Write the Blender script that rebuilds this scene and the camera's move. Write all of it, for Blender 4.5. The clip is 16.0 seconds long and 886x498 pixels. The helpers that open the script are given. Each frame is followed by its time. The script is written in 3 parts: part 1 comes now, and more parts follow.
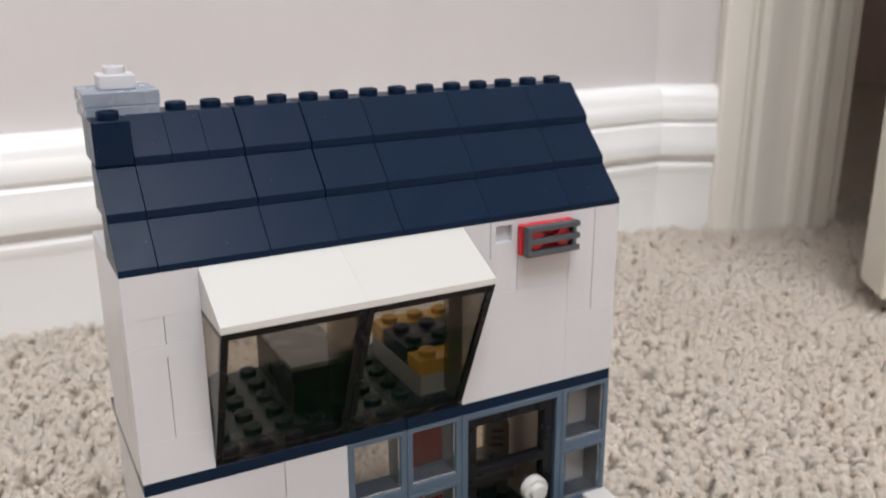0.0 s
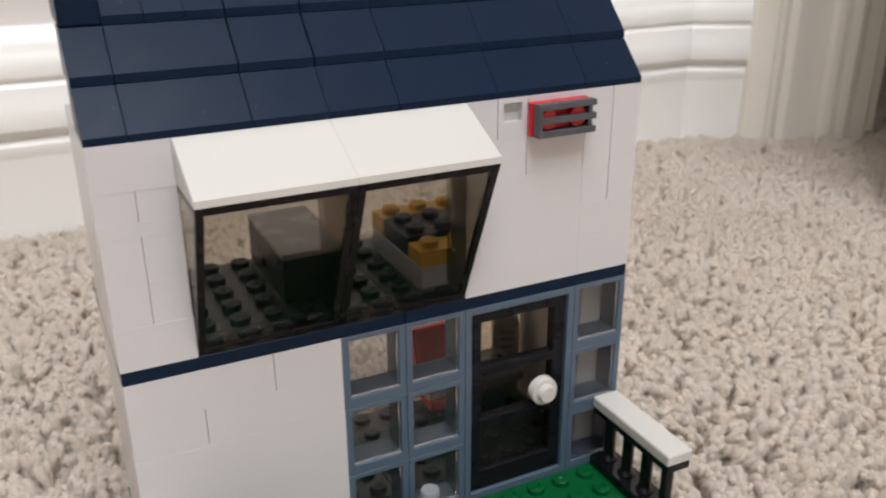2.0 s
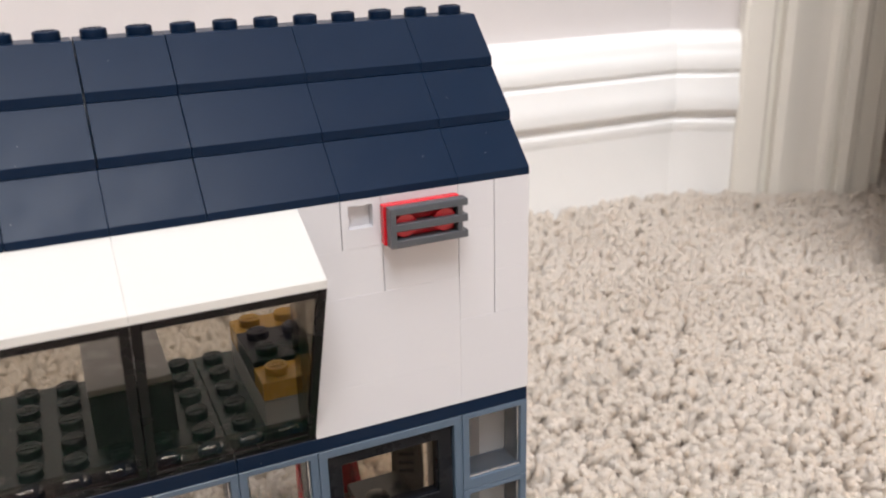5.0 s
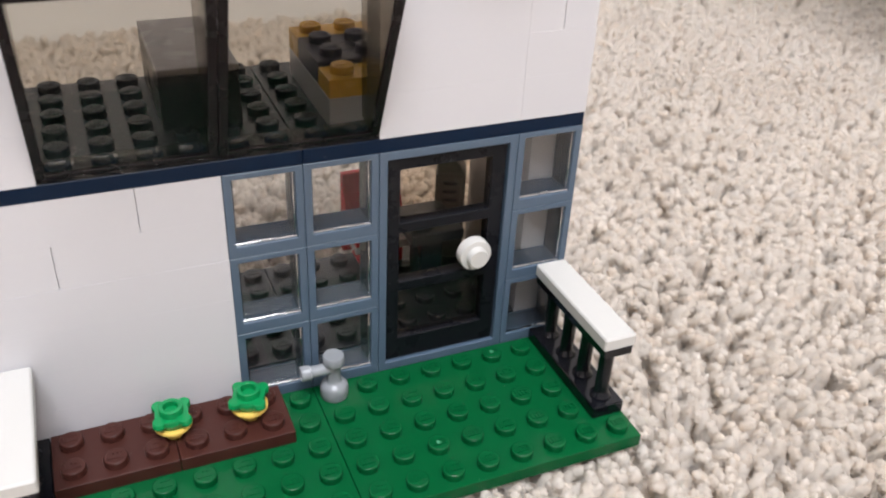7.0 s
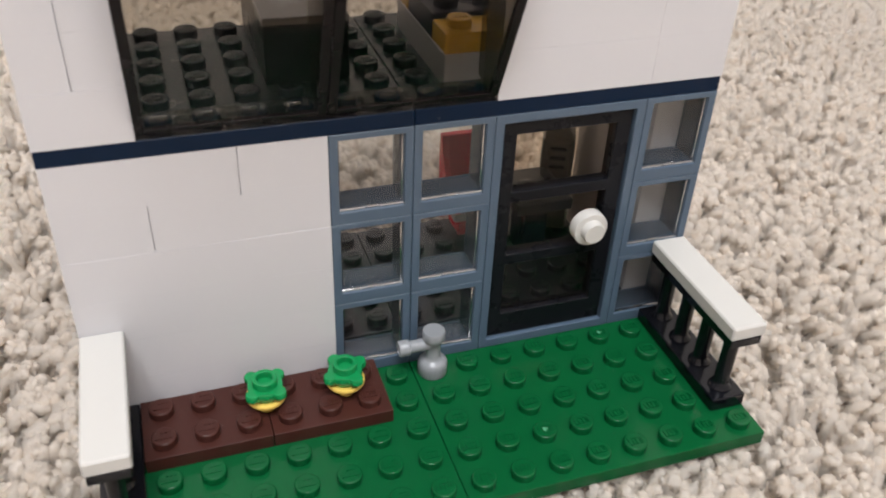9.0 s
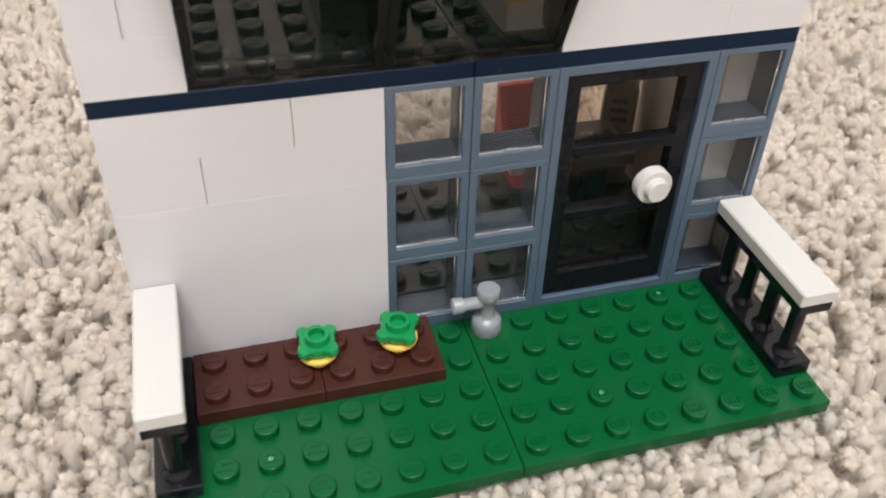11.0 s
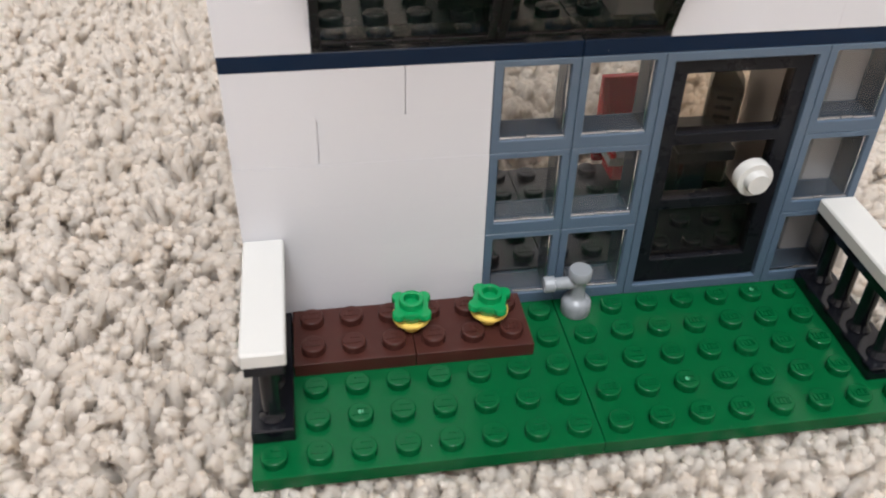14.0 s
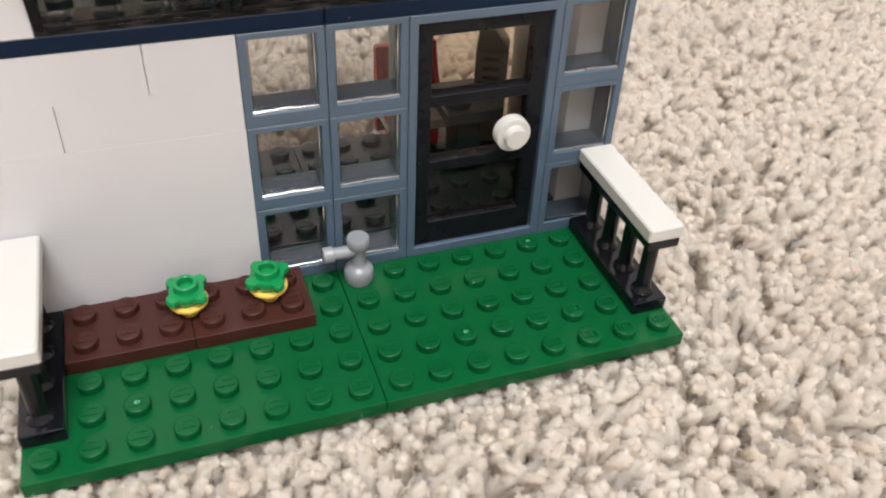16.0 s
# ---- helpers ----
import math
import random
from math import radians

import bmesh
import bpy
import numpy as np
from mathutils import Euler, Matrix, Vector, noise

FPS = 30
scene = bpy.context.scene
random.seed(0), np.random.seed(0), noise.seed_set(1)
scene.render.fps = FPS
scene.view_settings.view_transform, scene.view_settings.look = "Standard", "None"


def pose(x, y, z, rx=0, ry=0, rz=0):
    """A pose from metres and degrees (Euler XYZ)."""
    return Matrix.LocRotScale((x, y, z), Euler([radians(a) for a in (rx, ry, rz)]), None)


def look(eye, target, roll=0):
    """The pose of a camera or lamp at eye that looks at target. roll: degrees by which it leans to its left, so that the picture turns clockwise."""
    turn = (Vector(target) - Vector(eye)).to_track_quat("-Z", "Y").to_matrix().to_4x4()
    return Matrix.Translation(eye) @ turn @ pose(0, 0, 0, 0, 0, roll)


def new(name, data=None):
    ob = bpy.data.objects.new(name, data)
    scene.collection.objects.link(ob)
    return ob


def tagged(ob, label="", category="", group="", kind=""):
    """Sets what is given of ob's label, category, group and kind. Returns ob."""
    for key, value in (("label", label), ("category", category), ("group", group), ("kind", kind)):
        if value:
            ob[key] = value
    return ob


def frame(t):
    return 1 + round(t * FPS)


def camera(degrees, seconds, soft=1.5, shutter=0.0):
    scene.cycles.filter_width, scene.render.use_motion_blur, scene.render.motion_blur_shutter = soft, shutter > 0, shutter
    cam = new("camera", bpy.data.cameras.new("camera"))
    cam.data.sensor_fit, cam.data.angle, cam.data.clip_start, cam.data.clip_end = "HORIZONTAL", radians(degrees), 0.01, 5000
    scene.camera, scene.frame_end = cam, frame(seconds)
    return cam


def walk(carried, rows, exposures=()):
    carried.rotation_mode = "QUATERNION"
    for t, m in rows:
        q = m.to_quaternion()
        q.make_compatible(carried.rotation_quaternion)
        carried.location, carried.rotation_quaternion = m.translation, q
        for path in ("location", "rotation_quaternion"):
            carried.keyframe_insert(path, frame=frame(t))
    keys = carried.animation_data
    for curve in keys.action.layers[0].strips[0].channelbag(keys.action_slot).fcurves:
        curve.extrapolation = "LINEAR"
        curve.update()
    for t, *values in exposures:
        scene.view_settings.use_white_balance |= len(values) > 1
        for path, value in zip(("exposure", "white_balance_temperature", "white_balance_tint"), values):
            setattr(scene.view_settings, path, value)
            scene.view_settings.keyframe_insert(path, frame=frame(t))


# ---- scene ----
cam = camera(53.3, 16.0, soft=2.0, shutter=0.2)
# a phone's small lens held close: the far skirting is soft
cam.data.dof.use_dof, cam.data.dof.focus_distance, cam.data.dof.aperture_fstop = True, 0.19, 28
# seconds, x, y, z in metres, yaw, pitch, roll in degrees
PATH = [
    (0, -0.02060, -0.14027, 0.17145, -27.821, -17.473, -0.192),
    (0.5, -0.02431, -0.14207, 0.18407, -27.583, -17.309, -0.311),
    (1, -0.03082, -0.13981, 0.18088, -25.116, -17.508, -1.068),
    (1.5, -0.03022, -0.13236, 0.17015, -24.301, -20.124, 0.340),
    (2, -0.00973, -0.13094, 0.15658, -26.087, -22.392, -0.284),
    (2.5, 0.02357, -0.11840, 0.15701, -24.050, -21.140, -0.376),
    (3, 0.04141, -0.09976, 0.15796, -23.760, -21.107, -0.649),
    (3.2, 0.04494, -0.09360, 0.15636, -23.875, -22.252, 0.050),
    (5.3, 0.03988, -0.11870, 0.15915, -23.935, -19.934, -1.739),
    (5.5, 0.03547, -0.12396, 0.15798, -23.223, -21.158, -1.956),
    (6, 0.02871, -0.12128, 0.14520, -26.813, -28.479, 0.410),
    (6.5, 0.02433, -0.12476, 0.14369, -25.230, -30.989, 1.821),
    (7, 0.02561, -0.11339, 0.14057, -24.426, -32.123, 3.006),
    (7.5, 0.03268, -0.10583, 0.14214, -22.685, -32.203, 1.491),
    (8, 0.03066, -0.10201, 0.13928, -21.555, -33.219, 1.308),
    (8.5, 0.02726, -0.10193, 0.14003, -20.451, -33.605, 1.516),
    (9, 0.02061, -0.09720, 0.13480, -20.018, -35.064, 2.777),
    (9.5, 0.02121, -0.10454, 0.13936, -16.271, -34.157, 0.401),
    (9.7, 0.01940, -0.10056, 0.13680, -16.033, -35.646, 0.482),
    (11.8, 0.02070, -0.09072, 0.13059, -16.161, -38.904, 2.483),
    (12, 0.02070, -0.09380, 0.12889, -14.233, -38.169, 1.868),
    (12.5, 0.01740, -0.09631, 0.12810, -12.491, -38.059, 1.722),
    (13, 0.01546, -0.09915, 0.12866, -9.348, -38.700, 0.954),
    (13.5, 0.01751, -0.09982, 0.12999, -7.728, -38.866, -0.036),
    (14, 0.01589, -0.09991, 0.13004, -9.574, -37.859, 1.445),
    (14.5, 0.01690, -0.10671, 0.13203, -10.581, -37.766, 2.231),
    (15, 0.02561, -0.10607, 0.13006, -14.732, -38.943, 1.977),
    (15.5, 0.02958, -0.09867, 0.12696, -23.802, -39.789, 4.406),
    (16, 0.03316, -0.10717, 0.12918, -20.694, -38.563, 2.753),
]


def eye_pose(x, y, z, yaw, pitch, roll):
    """Looks along yaw and pitch, leaning by roll about the line of sight."""
    a, b = radians(yaw), radians(pitch)
    ahead = Vector((-math.sin(a) * math.cos(b), math.cos(a) * math.cos(b), math.sin(b)))
    return look((x, y, z), Vector((x, y, z)) + ahead, roll)


# seconds, stops, kelvin, tint
EXPOSURE = [(0, -0.66, 6210, 9), (1, -0.76, 6260, 9), (2.2, -0.64, 6440, 10), (3.2, -0.58, 6540, 11), (5.3, -0.3, 6360, 11), (6, -0.42, 6370, 12), (6.5, -0.16, 6210, 11), (7, -0.18, 6160, 11),
            (8, -0.15, 6170, 10), (9, -0.39, 6370, 10), (9.5, -0.39, 6480, 10), (12, -0.17, 6390, 8), (13.2, -0.22, 6180, 9), (14.5, -0.34, 6280, 9), (15, -0.24, 6420, 9), (16, -0.19, 6480, 9)]
walk(cam, [(t, eye_pose(*row)) for t, *row in PATH], EXPOSURE)

# ---------------------------------------------------------------- light
SUN_HEIGHT, SUN_TURN = 35, 195
world = bpy.data.worlds.new("sky")
scene.world = world
world.use_nodes = True
wn = world.node_tree.nodes
sky = wn.new("ShaderNodeTexSky")
sky.sky_type, sky.sun_disc = "NISHITA", False
sky.sun_elevation, sky.sun_rotation = radians(SUN_HEIGHT), radians(SUN_TURN)
wn["Background"].inputs["Strength"].default_value = 0.1
world.node_tree.links.new(sky.outputs["Color"], wn["Background"].inputs["Color"])

SOUTH = -0.95
# window in the south wall: middle, width, sill, head in metres, and the watts of daylight through each
WINDOWS = [(-0.12, 1.1, 1.3, 2.62, 84)]


def area(name, m, sx, sy, power, colour):
    data = bpy.data.lights.new(name, "AREA")
    data.shape, data.size, data.size_y, data.energy, data.color = "RECTANGLE", sx, sy, power, colour
    ob = new(name, data)
    ob.matrix_world = m
    return tagged(ob, kind="structure")


for wx, ww, wz0, wz1, watts in WINDOWS:
    area("window_daylight", look((wx, SOUTH + 0.03, (wz0 + wz1) / 2), (0.1, 0.1, 0.3)), ww - 0.1, wz1 - wz0 - 0.1, watts, (0.985, 0.985, 1.0))

# ---------------------------------------------------------------- materials


def material(name):
    m = bpy.data.materials.new(name)
    m.use_nodes = True
    nt = m.node_tree
    return m, nt, nt.nodes["Principled BSDF"]


def noise_tex(nt, scale, detail=4, rough=0.6, coord="Object"):
    tc = nt.nodes.new("ShaderNodeTexCoord")
    n = nt.nodes.new("ShaderNodeTexNoise")
    n.inputs["Scale"].default_value, n.inputs["Detail"].default_value, n.inputs["Roughness"].default_value = scale, detail, rough
    nt.links.new(tc.outputs[coord], n.inputs["Vector"])
    return n


def ramp(nt, fac, stops):
    r = nt.nodes.new("ShaderNodeValToRGB")
    r.color_ramp.elements[0].position, r.color_ramp.elements[0].color = stops[0][0], (*stops[0][1], 1)
    r.color_ramp.elements[1].position, r.color_ramp.elements[1].color = stops[-1][0], (*stops[-1][1], 1)
    for p, c in stops[1:-1]:
        r.color_ramp.elements.new(p).color = (*c, 1)
    nt.links.new(fac, r.inputs["Fac"])
    return r


def bump(nt, bsdf, height, strength, distance):
    b = nt.nodes.new("ShaderNodeBump")
    b.inputs["Strength"].default_value, b.inputs["Distance"].default_value = strength, distance
    nt.links.new(height, b.inputs["Height"])
    nt.links.new(b.outputs["Normal"], bsdf.inputs["Normal"])


def plastic(name, colour, rough=0.22, vary=0.06, marks_on=True, ior=1.5):
    """Moulded toy plastic: even colour, faint batch differences piece by piece, handling marks in the gloss."""
    m, nt, b = material(name)
    info = nt.nodes.new("ShaderNodeObjectInfo")
    lo, hi = [c * (1 - vary) for c in colour], [min(1, c * (1 + vary)) for c in colour]
    r = ramp(nt, info.outputs["Random"], [(0, lo), (1, hi)])
    nt.links.new(r.outputs["Color"], b.inputs["Base Color"])
    b.inputs["Roughness"].default_value, b.inputs["IOR"].default_value = rough, ior
    if not marks_on:
        return m
    marks = noise_tex(nt, 140, 5, 0.65)
    rr = ramp(nt, marks.outputs["Fac"], [(0.35, (rough * 0.95,) * 3), (0.7, (rough * 1.2,) * 3)])
    nt.links.new(rr.outputs["Color"], b.inputs["Roughness"])
    fine = noise_tex(nt, 450, 2, 0.5)
    bump(nt, b, fine.outputs["Fac"], 0.02, 0.0001)
    # sparse specks of lint
    tc, dots = nt.nodes.new("ShaderNodeNewGeometry"), nt.nodes.new("ShaderNodeTexVoronoi")
    dots.inputs["Scale"].default_value = 240
    nt.links.new(tc.outputs["Position"], dots.inputs["Vector"])
    near, mix = nt.nodes.new("ShaderNodeMath"), nt.nodes.new("ShaderNodeMix")
    near.operation, near.inputs[1].default_value = "LESS_THAN", 0.027
    nt.links.new(dots.outputs["Distance"], near.inputs[0])
    mix.data_type = "RGBA"
    mix.inputs["B"].default_value = (*(0.55 * c + 0.16 for c in colour), 1)
    nt.links.new(near.outputs["Value"], mix.inputs["Factor"])
    nt.links.new(r.outputs["Color"], mix.inputs["A"])
    nt.links.new(mix.outputs["Result"], b.inputs["Base Color"])
    return m


def clear_plastic(name, tint, rough=0.03, gloss=0.025, haze=0.0):
    """Thin transparent plastic pane: tinted see-through with a gloss that rises at grazing angles, and a pale veil
    painted on as reflected haze.
    """
    m, nt, b = material(name)
    nt.nodes.remove(b)
    out = nt.nodes["Material Output"]
    tr, gl = nt.nodes.new("ShaderNodeBsdfTransparent"), nt.nodes.new("ShaderNodeBsdfGlossy")
    tr.inputs["Color"].default_value = (*tint, 1)
    gl.inputs["Roughness"].default_value = rough
    lw, mix = nt.nodes.new("ShaderNodeLayerWeight"), nt.nodes.new("ShaderNodeMixShader")
    lw.inputs["Blend"].default_value = 0.5
    steep, gain = nt.nodes.new("ShaderNodeMath"), nt.nodes.new("ShaderNodeMath")
    steep.operation, steep.inputs[1].default_value = "POWER", 4.6
    gain.operation, gain.inputs[1].default_value, gain.inputs[2].default_value = "MULTIPLY_ADD", 0.62, gloss
    nt.links.new(lw.outputs["Facing"], steep.inputs[0])
    nt.links.new(steep.outputs["Value"], gain.inputs[0])
    nt.links.new(gain.outputs["Value"], mix.inputs["Fac"])
    nt.links.new(tr.outputs["BSDF"], mix.inputs[1])
    nt.links.new(gl.outputs["BSDF"], mix.inputs[2])
    # pale diffuse veil mixed in as the hazy sheen of the pane
    film, veil = nt.nodes.new("ShaderNodeBsdfDiffuse"), nt.nodes.new("ShaderNodeMixShader")
    film.inputs["Color"].default_value = (0.66, 0.65, 0.63, 1)
    specks = ramp(nt, noise_tex(nt, 260, 4, 0.7).outputs["Fac"], [(0.3, (haze * 0.5,) * 3), (0.75, (haze * 1.5,) * 3)])
    nt.links.new(specks.outputs["Color"], veil.inputs["Fac"])
    nt.links.new(mix.outputs["Shader"], veil.inputs[1])
    nt.links.new(film.outputs["BSDF"], veil.inputs[2])
    nt.links.new(veil.outputs["Shader"], out.inputs["Surface"])
    return m


def paint(name, colour, rough, grain, vary=0.03):
    m, nt, b = material(name)
    big = noise_tex(nt, 6, 4, 0.6)
    r = ramp(nt, big.outputs["Fac"], [(0.3, [c * (1 - vary) for c in colour]), (0.7, [c * (1 + vary) for c in colour])])
    nt.links.new(r.outputs["Color"], b.inputs["Base Color"])
    b.inputs["Roughness"].default_value = rough
    fine = noise_tex(nt, grain, 3, 0.6)
    bump(nt, b, fine.outputs["Fac"], 0.12, 0.0006)
    return m


WHITE = plastic("white_plastic", (0.596, 0.587, 0.602), 0.28, 0.003, False)
CREAM = plastic("cream_white_plastic", (0.575, 0.563, 0.532), 0.26, 0.003, False)
GREEN = plastic("green_plastic", (0.0030, 0.086, 0.0245), 0.15, 0.02, True, 1.31)
MARK = plastic("pale_green_plastic", (0.10, 0.36, 0.20), 0.3)
LEAF = plastic("leaf_green_plastic", (0.006, 0.23, 0.065), 0.2)
NAVY = plastic("dark_blue_plastic", (0.0031, 0.0122, 0.033), 0.32, 0.012, True, 1.22)
SAND = plastic("sand_blue_plastic", (0.077, 0.114, 0.162), 0.3, 0.03)
BROWN = plastic("brown_plastic", (0.056, 0.0185, 0.014), 0.3, 0.04, True, 1.31)
BLACK = plastic("black_plastic", (0.007, 0.0075, 0.010), 0.27, 0.04, True, 1.27)
INDIGO = plastic("indigo_plastic", (0.0085, 0.0125, 0.036), 0.28, 0.02, True, 1.35)
GLOSS_BLACK = plastic("glossy_black_plastic", (0.006, 0.0065, 0.009), 0.15, 0.04, True, 1.46)
PALE = plastic("pale_grey_plastic", (0.43, 0.43, 0.44), 0.25)
GREY = plastic("light_grey_plastic", (0.26, 0.275, 0.29), 0.25)
CHIMNEY = plastic("blue_grey_plastic", (0.23, 0.265, 0.32), 0.25)
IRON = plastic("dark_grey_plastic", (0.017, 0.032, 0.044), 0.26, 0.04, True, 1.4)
YELLOW = plastic("yellow_plastic", (0.84, 0.50, 0.07), 0.25)
LEMON = plastic("lemon_plastic", (0.80, 0.56, 0.12), 0.28)
RED = plastic("red_plastic", (0.55, 0.012, 0.022), 0.22)
OVEN = plastic("warm_grey_plastic", (0.12, 0.125, 0.118), 0.3)
CLEAR = clear_plastic("clear_pane", (0.89, 0.89, 0.88), 0.05, 0.03, 0.006)
# tint carries the shade on sill and jambs behind the pane
SHADE_BOX = clear_plastic("shade_tinted_box", (0.69, 0.73, 0.78), 0.06, 0.05, 0.03)
LIP = clear_plastic("clear_lip", (0.74, 0.77, 0.80), 0.05, 0.6)
GLINT = clear_plastic("clear_lug", (0.80, 0.82, 0.84), 0.16, 0.16)
SMOKE = clear_plastic("smoke_pane", (0.68, 0.65, 0.605), 0.03, 0.012, 0.004)
DOOR_SMOKE = clear_plastic("door_pane", (0.84, 0.78, 0.70), 0.04, 0.014)
SLATE = plastic("grille_grey_plastic", (0.060, 0.066, 0.076), 0.3)
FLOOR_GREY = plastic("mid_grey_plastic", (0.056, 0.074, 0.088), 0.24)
INNER = plastic("near_black_plastic", (0.019, 0.029, 0.036), 0.28)
# mid grey with the indoor shade put into the colour
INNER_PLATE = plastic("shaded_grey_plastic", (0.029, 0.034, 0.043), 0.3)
SMOKE_EDGE = plastic("smoke_edge", (0.010, 0.007, 0.008), 0.25, 0.06, True, 1.3)
WALL_PAINT = paint("greige_wall_paint", (0.65, 0.61, 0.595), 0.75, 900)
TRIM_PAINT = paint("white_trim_paint", (0.90, 0.89, 0.865), 0.35, 300)
CASING_PAINT = paint("cream_casing_paint", (0.85, 0.81, 0.73), 0.4, 300)
DOOR_PAINT = paint("cream_door_paint", (0.70, 0.66, 0.57), 0.4, 300)
HALL_PAINT = paint("brown_hall_paint", (0.55, 0.42, 0.37), 0.7, 500)
CEILING_PAINT = paint("ceiling_paint", (0.86, 0.85, 0.83), 0.8, 500)


def pile_material(name):
    """Cut wool-like yarn: cream with warm and grey strands, matt, fibrous."""
    m, nt, b = material(name)
    geo = nt.nodes.new("ShaderNodeNewGeometry")
    r = ramp(nt, geo.outputs["Random Per Island"], [(0.0, (0.93, 0.86, 0.78)), (0.25, (0.955, 0.905, 0.842)), (0.7, (0.965, 0.92, 0.864)), (1.0, (0.975, 0.936, 0.885))])
    patch = noise_tex(nt, 14, 3, 0.6)
    pr = ramp(nt, patch.outputs["Fac"], [(0.3, (0.95, 0.94, 0.925)), (0.7, (1, 1, 1))])
    mul = nt.nodes.new("ShaderNodeMix")
    mul.data_type, mul.blend_type = "RGBA", "MULTIPLY"
    mul.inputs["Factor"].default_value = 1
    nt.links.new(r.outputs["Color"], mul.inputs["A"])
    nt.links.new(pr.outputs["Color"], mul.inputs["B"])
    nt.links.new(mul.outputs["Result"], b.inputs["Base Color"])
    b.inputs["Roughness"].default_value = 0.95
    b.inputs["Specular IOR Level"].default_value = 0.1
    b.inputs["Sheen Weight"].default_value = 0.15
    fib = noise_tex(nt, 1.0, 4, 0.75)
    stretch = nt.nodes.new("ShaderNodeMapping")
    stretch.inputs["Scale"].default_value = (1500, 1500, 500)
    nt.links.new(fib.inputs["Vector"].links[0].from_socket, stretch.inputs["Vector"])
    nt.links.new(stretch.outputs["Vector"], fib.inputs["Vector"])
    bump(nt, b, fib.outputs["Fac"], 0.3, 0.0005)
    fr = ramp(nt, fib.outputs["Fac"], [(0.36, (0.94, 0.93, 0.92)), (0.6, (1, 1, 1))])
    fleck = nt.nodes.new("ShaderNodeMix")
    fleck.data_type, fleck.blend_type = "RGBA", "MULTIPLY"
    fleck.inputs["Factor"].default_value = 1
    nt.links.new(mul.outputs["Result"], fleck.inputs["A"])
    nt.links.new(fr.outputs["Color"], fleck.inputs["B"])
    nt.links.new(fleck.outputs["Result"], b.inputs["Base Color"])
    thin, mix = nt.nodes.new("ShaderNodeBsdfTranslucent"), nt.nodes.new("ShaderNodeMixShader")
    nt.links.new(mul.outputs["Result"], thin.inputs["Color"])
    mix.inputs["Fac"].default_value = 0.68
    nt.links.new(b.outputs["BSDF"], mix.inputs[1])
    nt.links.new(thin.outputs["BSDF"], mix.inputs[2])
    nt.links.new(mix.outputs["Shader"], nt.nodes["Material Output"].inputs["Surface"])
    return m


PILE = pile_material("carpet_yarn")


def carpet_base():
    m, nt, b = material("carpet_base")
    n = noise_tex(nt, 170, 4, 0.6)
    # warm tan of shaded pile, painted in for the gaps between tufts
    r = ramp(nt, n.outputs["Fac"], [(0.35, (0.54, 0.45, 0.36)), (0.65, (0.68, 0.59, 0.50))])
    nt.links.new(r.outputs["Color"], b.inputs["Base Color"])
    b.inputs["Roughness"].default_value = 1.0
    bump(nt, b, n.outputs["Fac"], 0.6, 0.004)
    return m


CARPET = carpet_base()

# ---------------------------------------------------------------- mesh helpers (sizes in millimetres)
MM = 0.001
STUD, BRICK, PLATE = 8.0, 9.6, 3.2
shared = {}


def mesh_of(bm, name, mat, smooth=False, crease=40):
    me = bpy.data.meshes.new(name)
    if smooth:
        for f in bm.faces:
            f.smooth = True
    bm.to_mesh(me)
    bm.free()
    me.materials.append(mat)
    if smooth:
        me.set_sharp_from_angle(angle=radians(crease))
    return me


def thing(name, x, y, z, label, category, group=""):
    ob = new(name)
    ob.empty_display_size = 0.01
    ob.location = (x * MM, y * MM, z * MM)
    return tagged(ob, label, category, group)


def put(name, me, parent, x=0, y=0, z=0, label="", rz=0, rx=0):
    ob = new(name, me)
    ob.location = (x * MM, y * MM, z * MM)
    ob.rotation_euler = (radians(rx), 0, radians(rz))
    ob.parent = parent
    if label:
        tagged(ob, label)
    return ob


def part(name, bm, mat, parent, label="", smooth=False):
    return put(name, mesh_of(bm, name, mat, smooth), parent, label=label)


def add_box(bm, x0, y0, z0, x1, y1, z1, bevel=0.0):
    m = Matrix.Translation(((x0 + x1) / 2 * MM, (y0 + y1) / 2 * MM, (z0 + z1) / 2 * MM)) @ Matrix.Diagonal(((x1 - x0) * MM, (y1 - y0) * MM, (z1 - z0) * MM, 1))
    made = bmesh.ops.create_cube(bm, size=1, matrix=m)["verts"]
    if bevel:
        edges = list({e for v in made for e in v.link_edges})
        bmesh.ops.bevel(bm, geom=edges, offset=bevel * MM, segments=1, affect="EDGES", profile=0.5)


def add_prism(bm, outline, x0, x1, bevel=0.0):
    """Extrudes a closed (y, z) outline along x."""
    lo = [bm.verts.new((x0 * MM, y * MM, z * MM)) for y, z in outline]
    hi = [bm.verts.new((x1 * MM, y * MM, z * MM)) for y, z in outline]
    n = len(outline)
    faces = [bm.faces.new(lo), bm.faces.new(hi[::-1])]
    faces += [bm.faces.new((lo[i], hi[i], hi[(i + 1) % n], lo[(i + 1) % n])) for i in range(n)]
    bmesh.ops.recalc_face_normals(bm, faces=faces)
    if bevel:
        edges = list({e for f in faces for e in f.edges})
        bmesh.ops.bevel(bm, geom=edges, offset=bevel * MM, segments=1, affect="EDGES", profile=0.5)


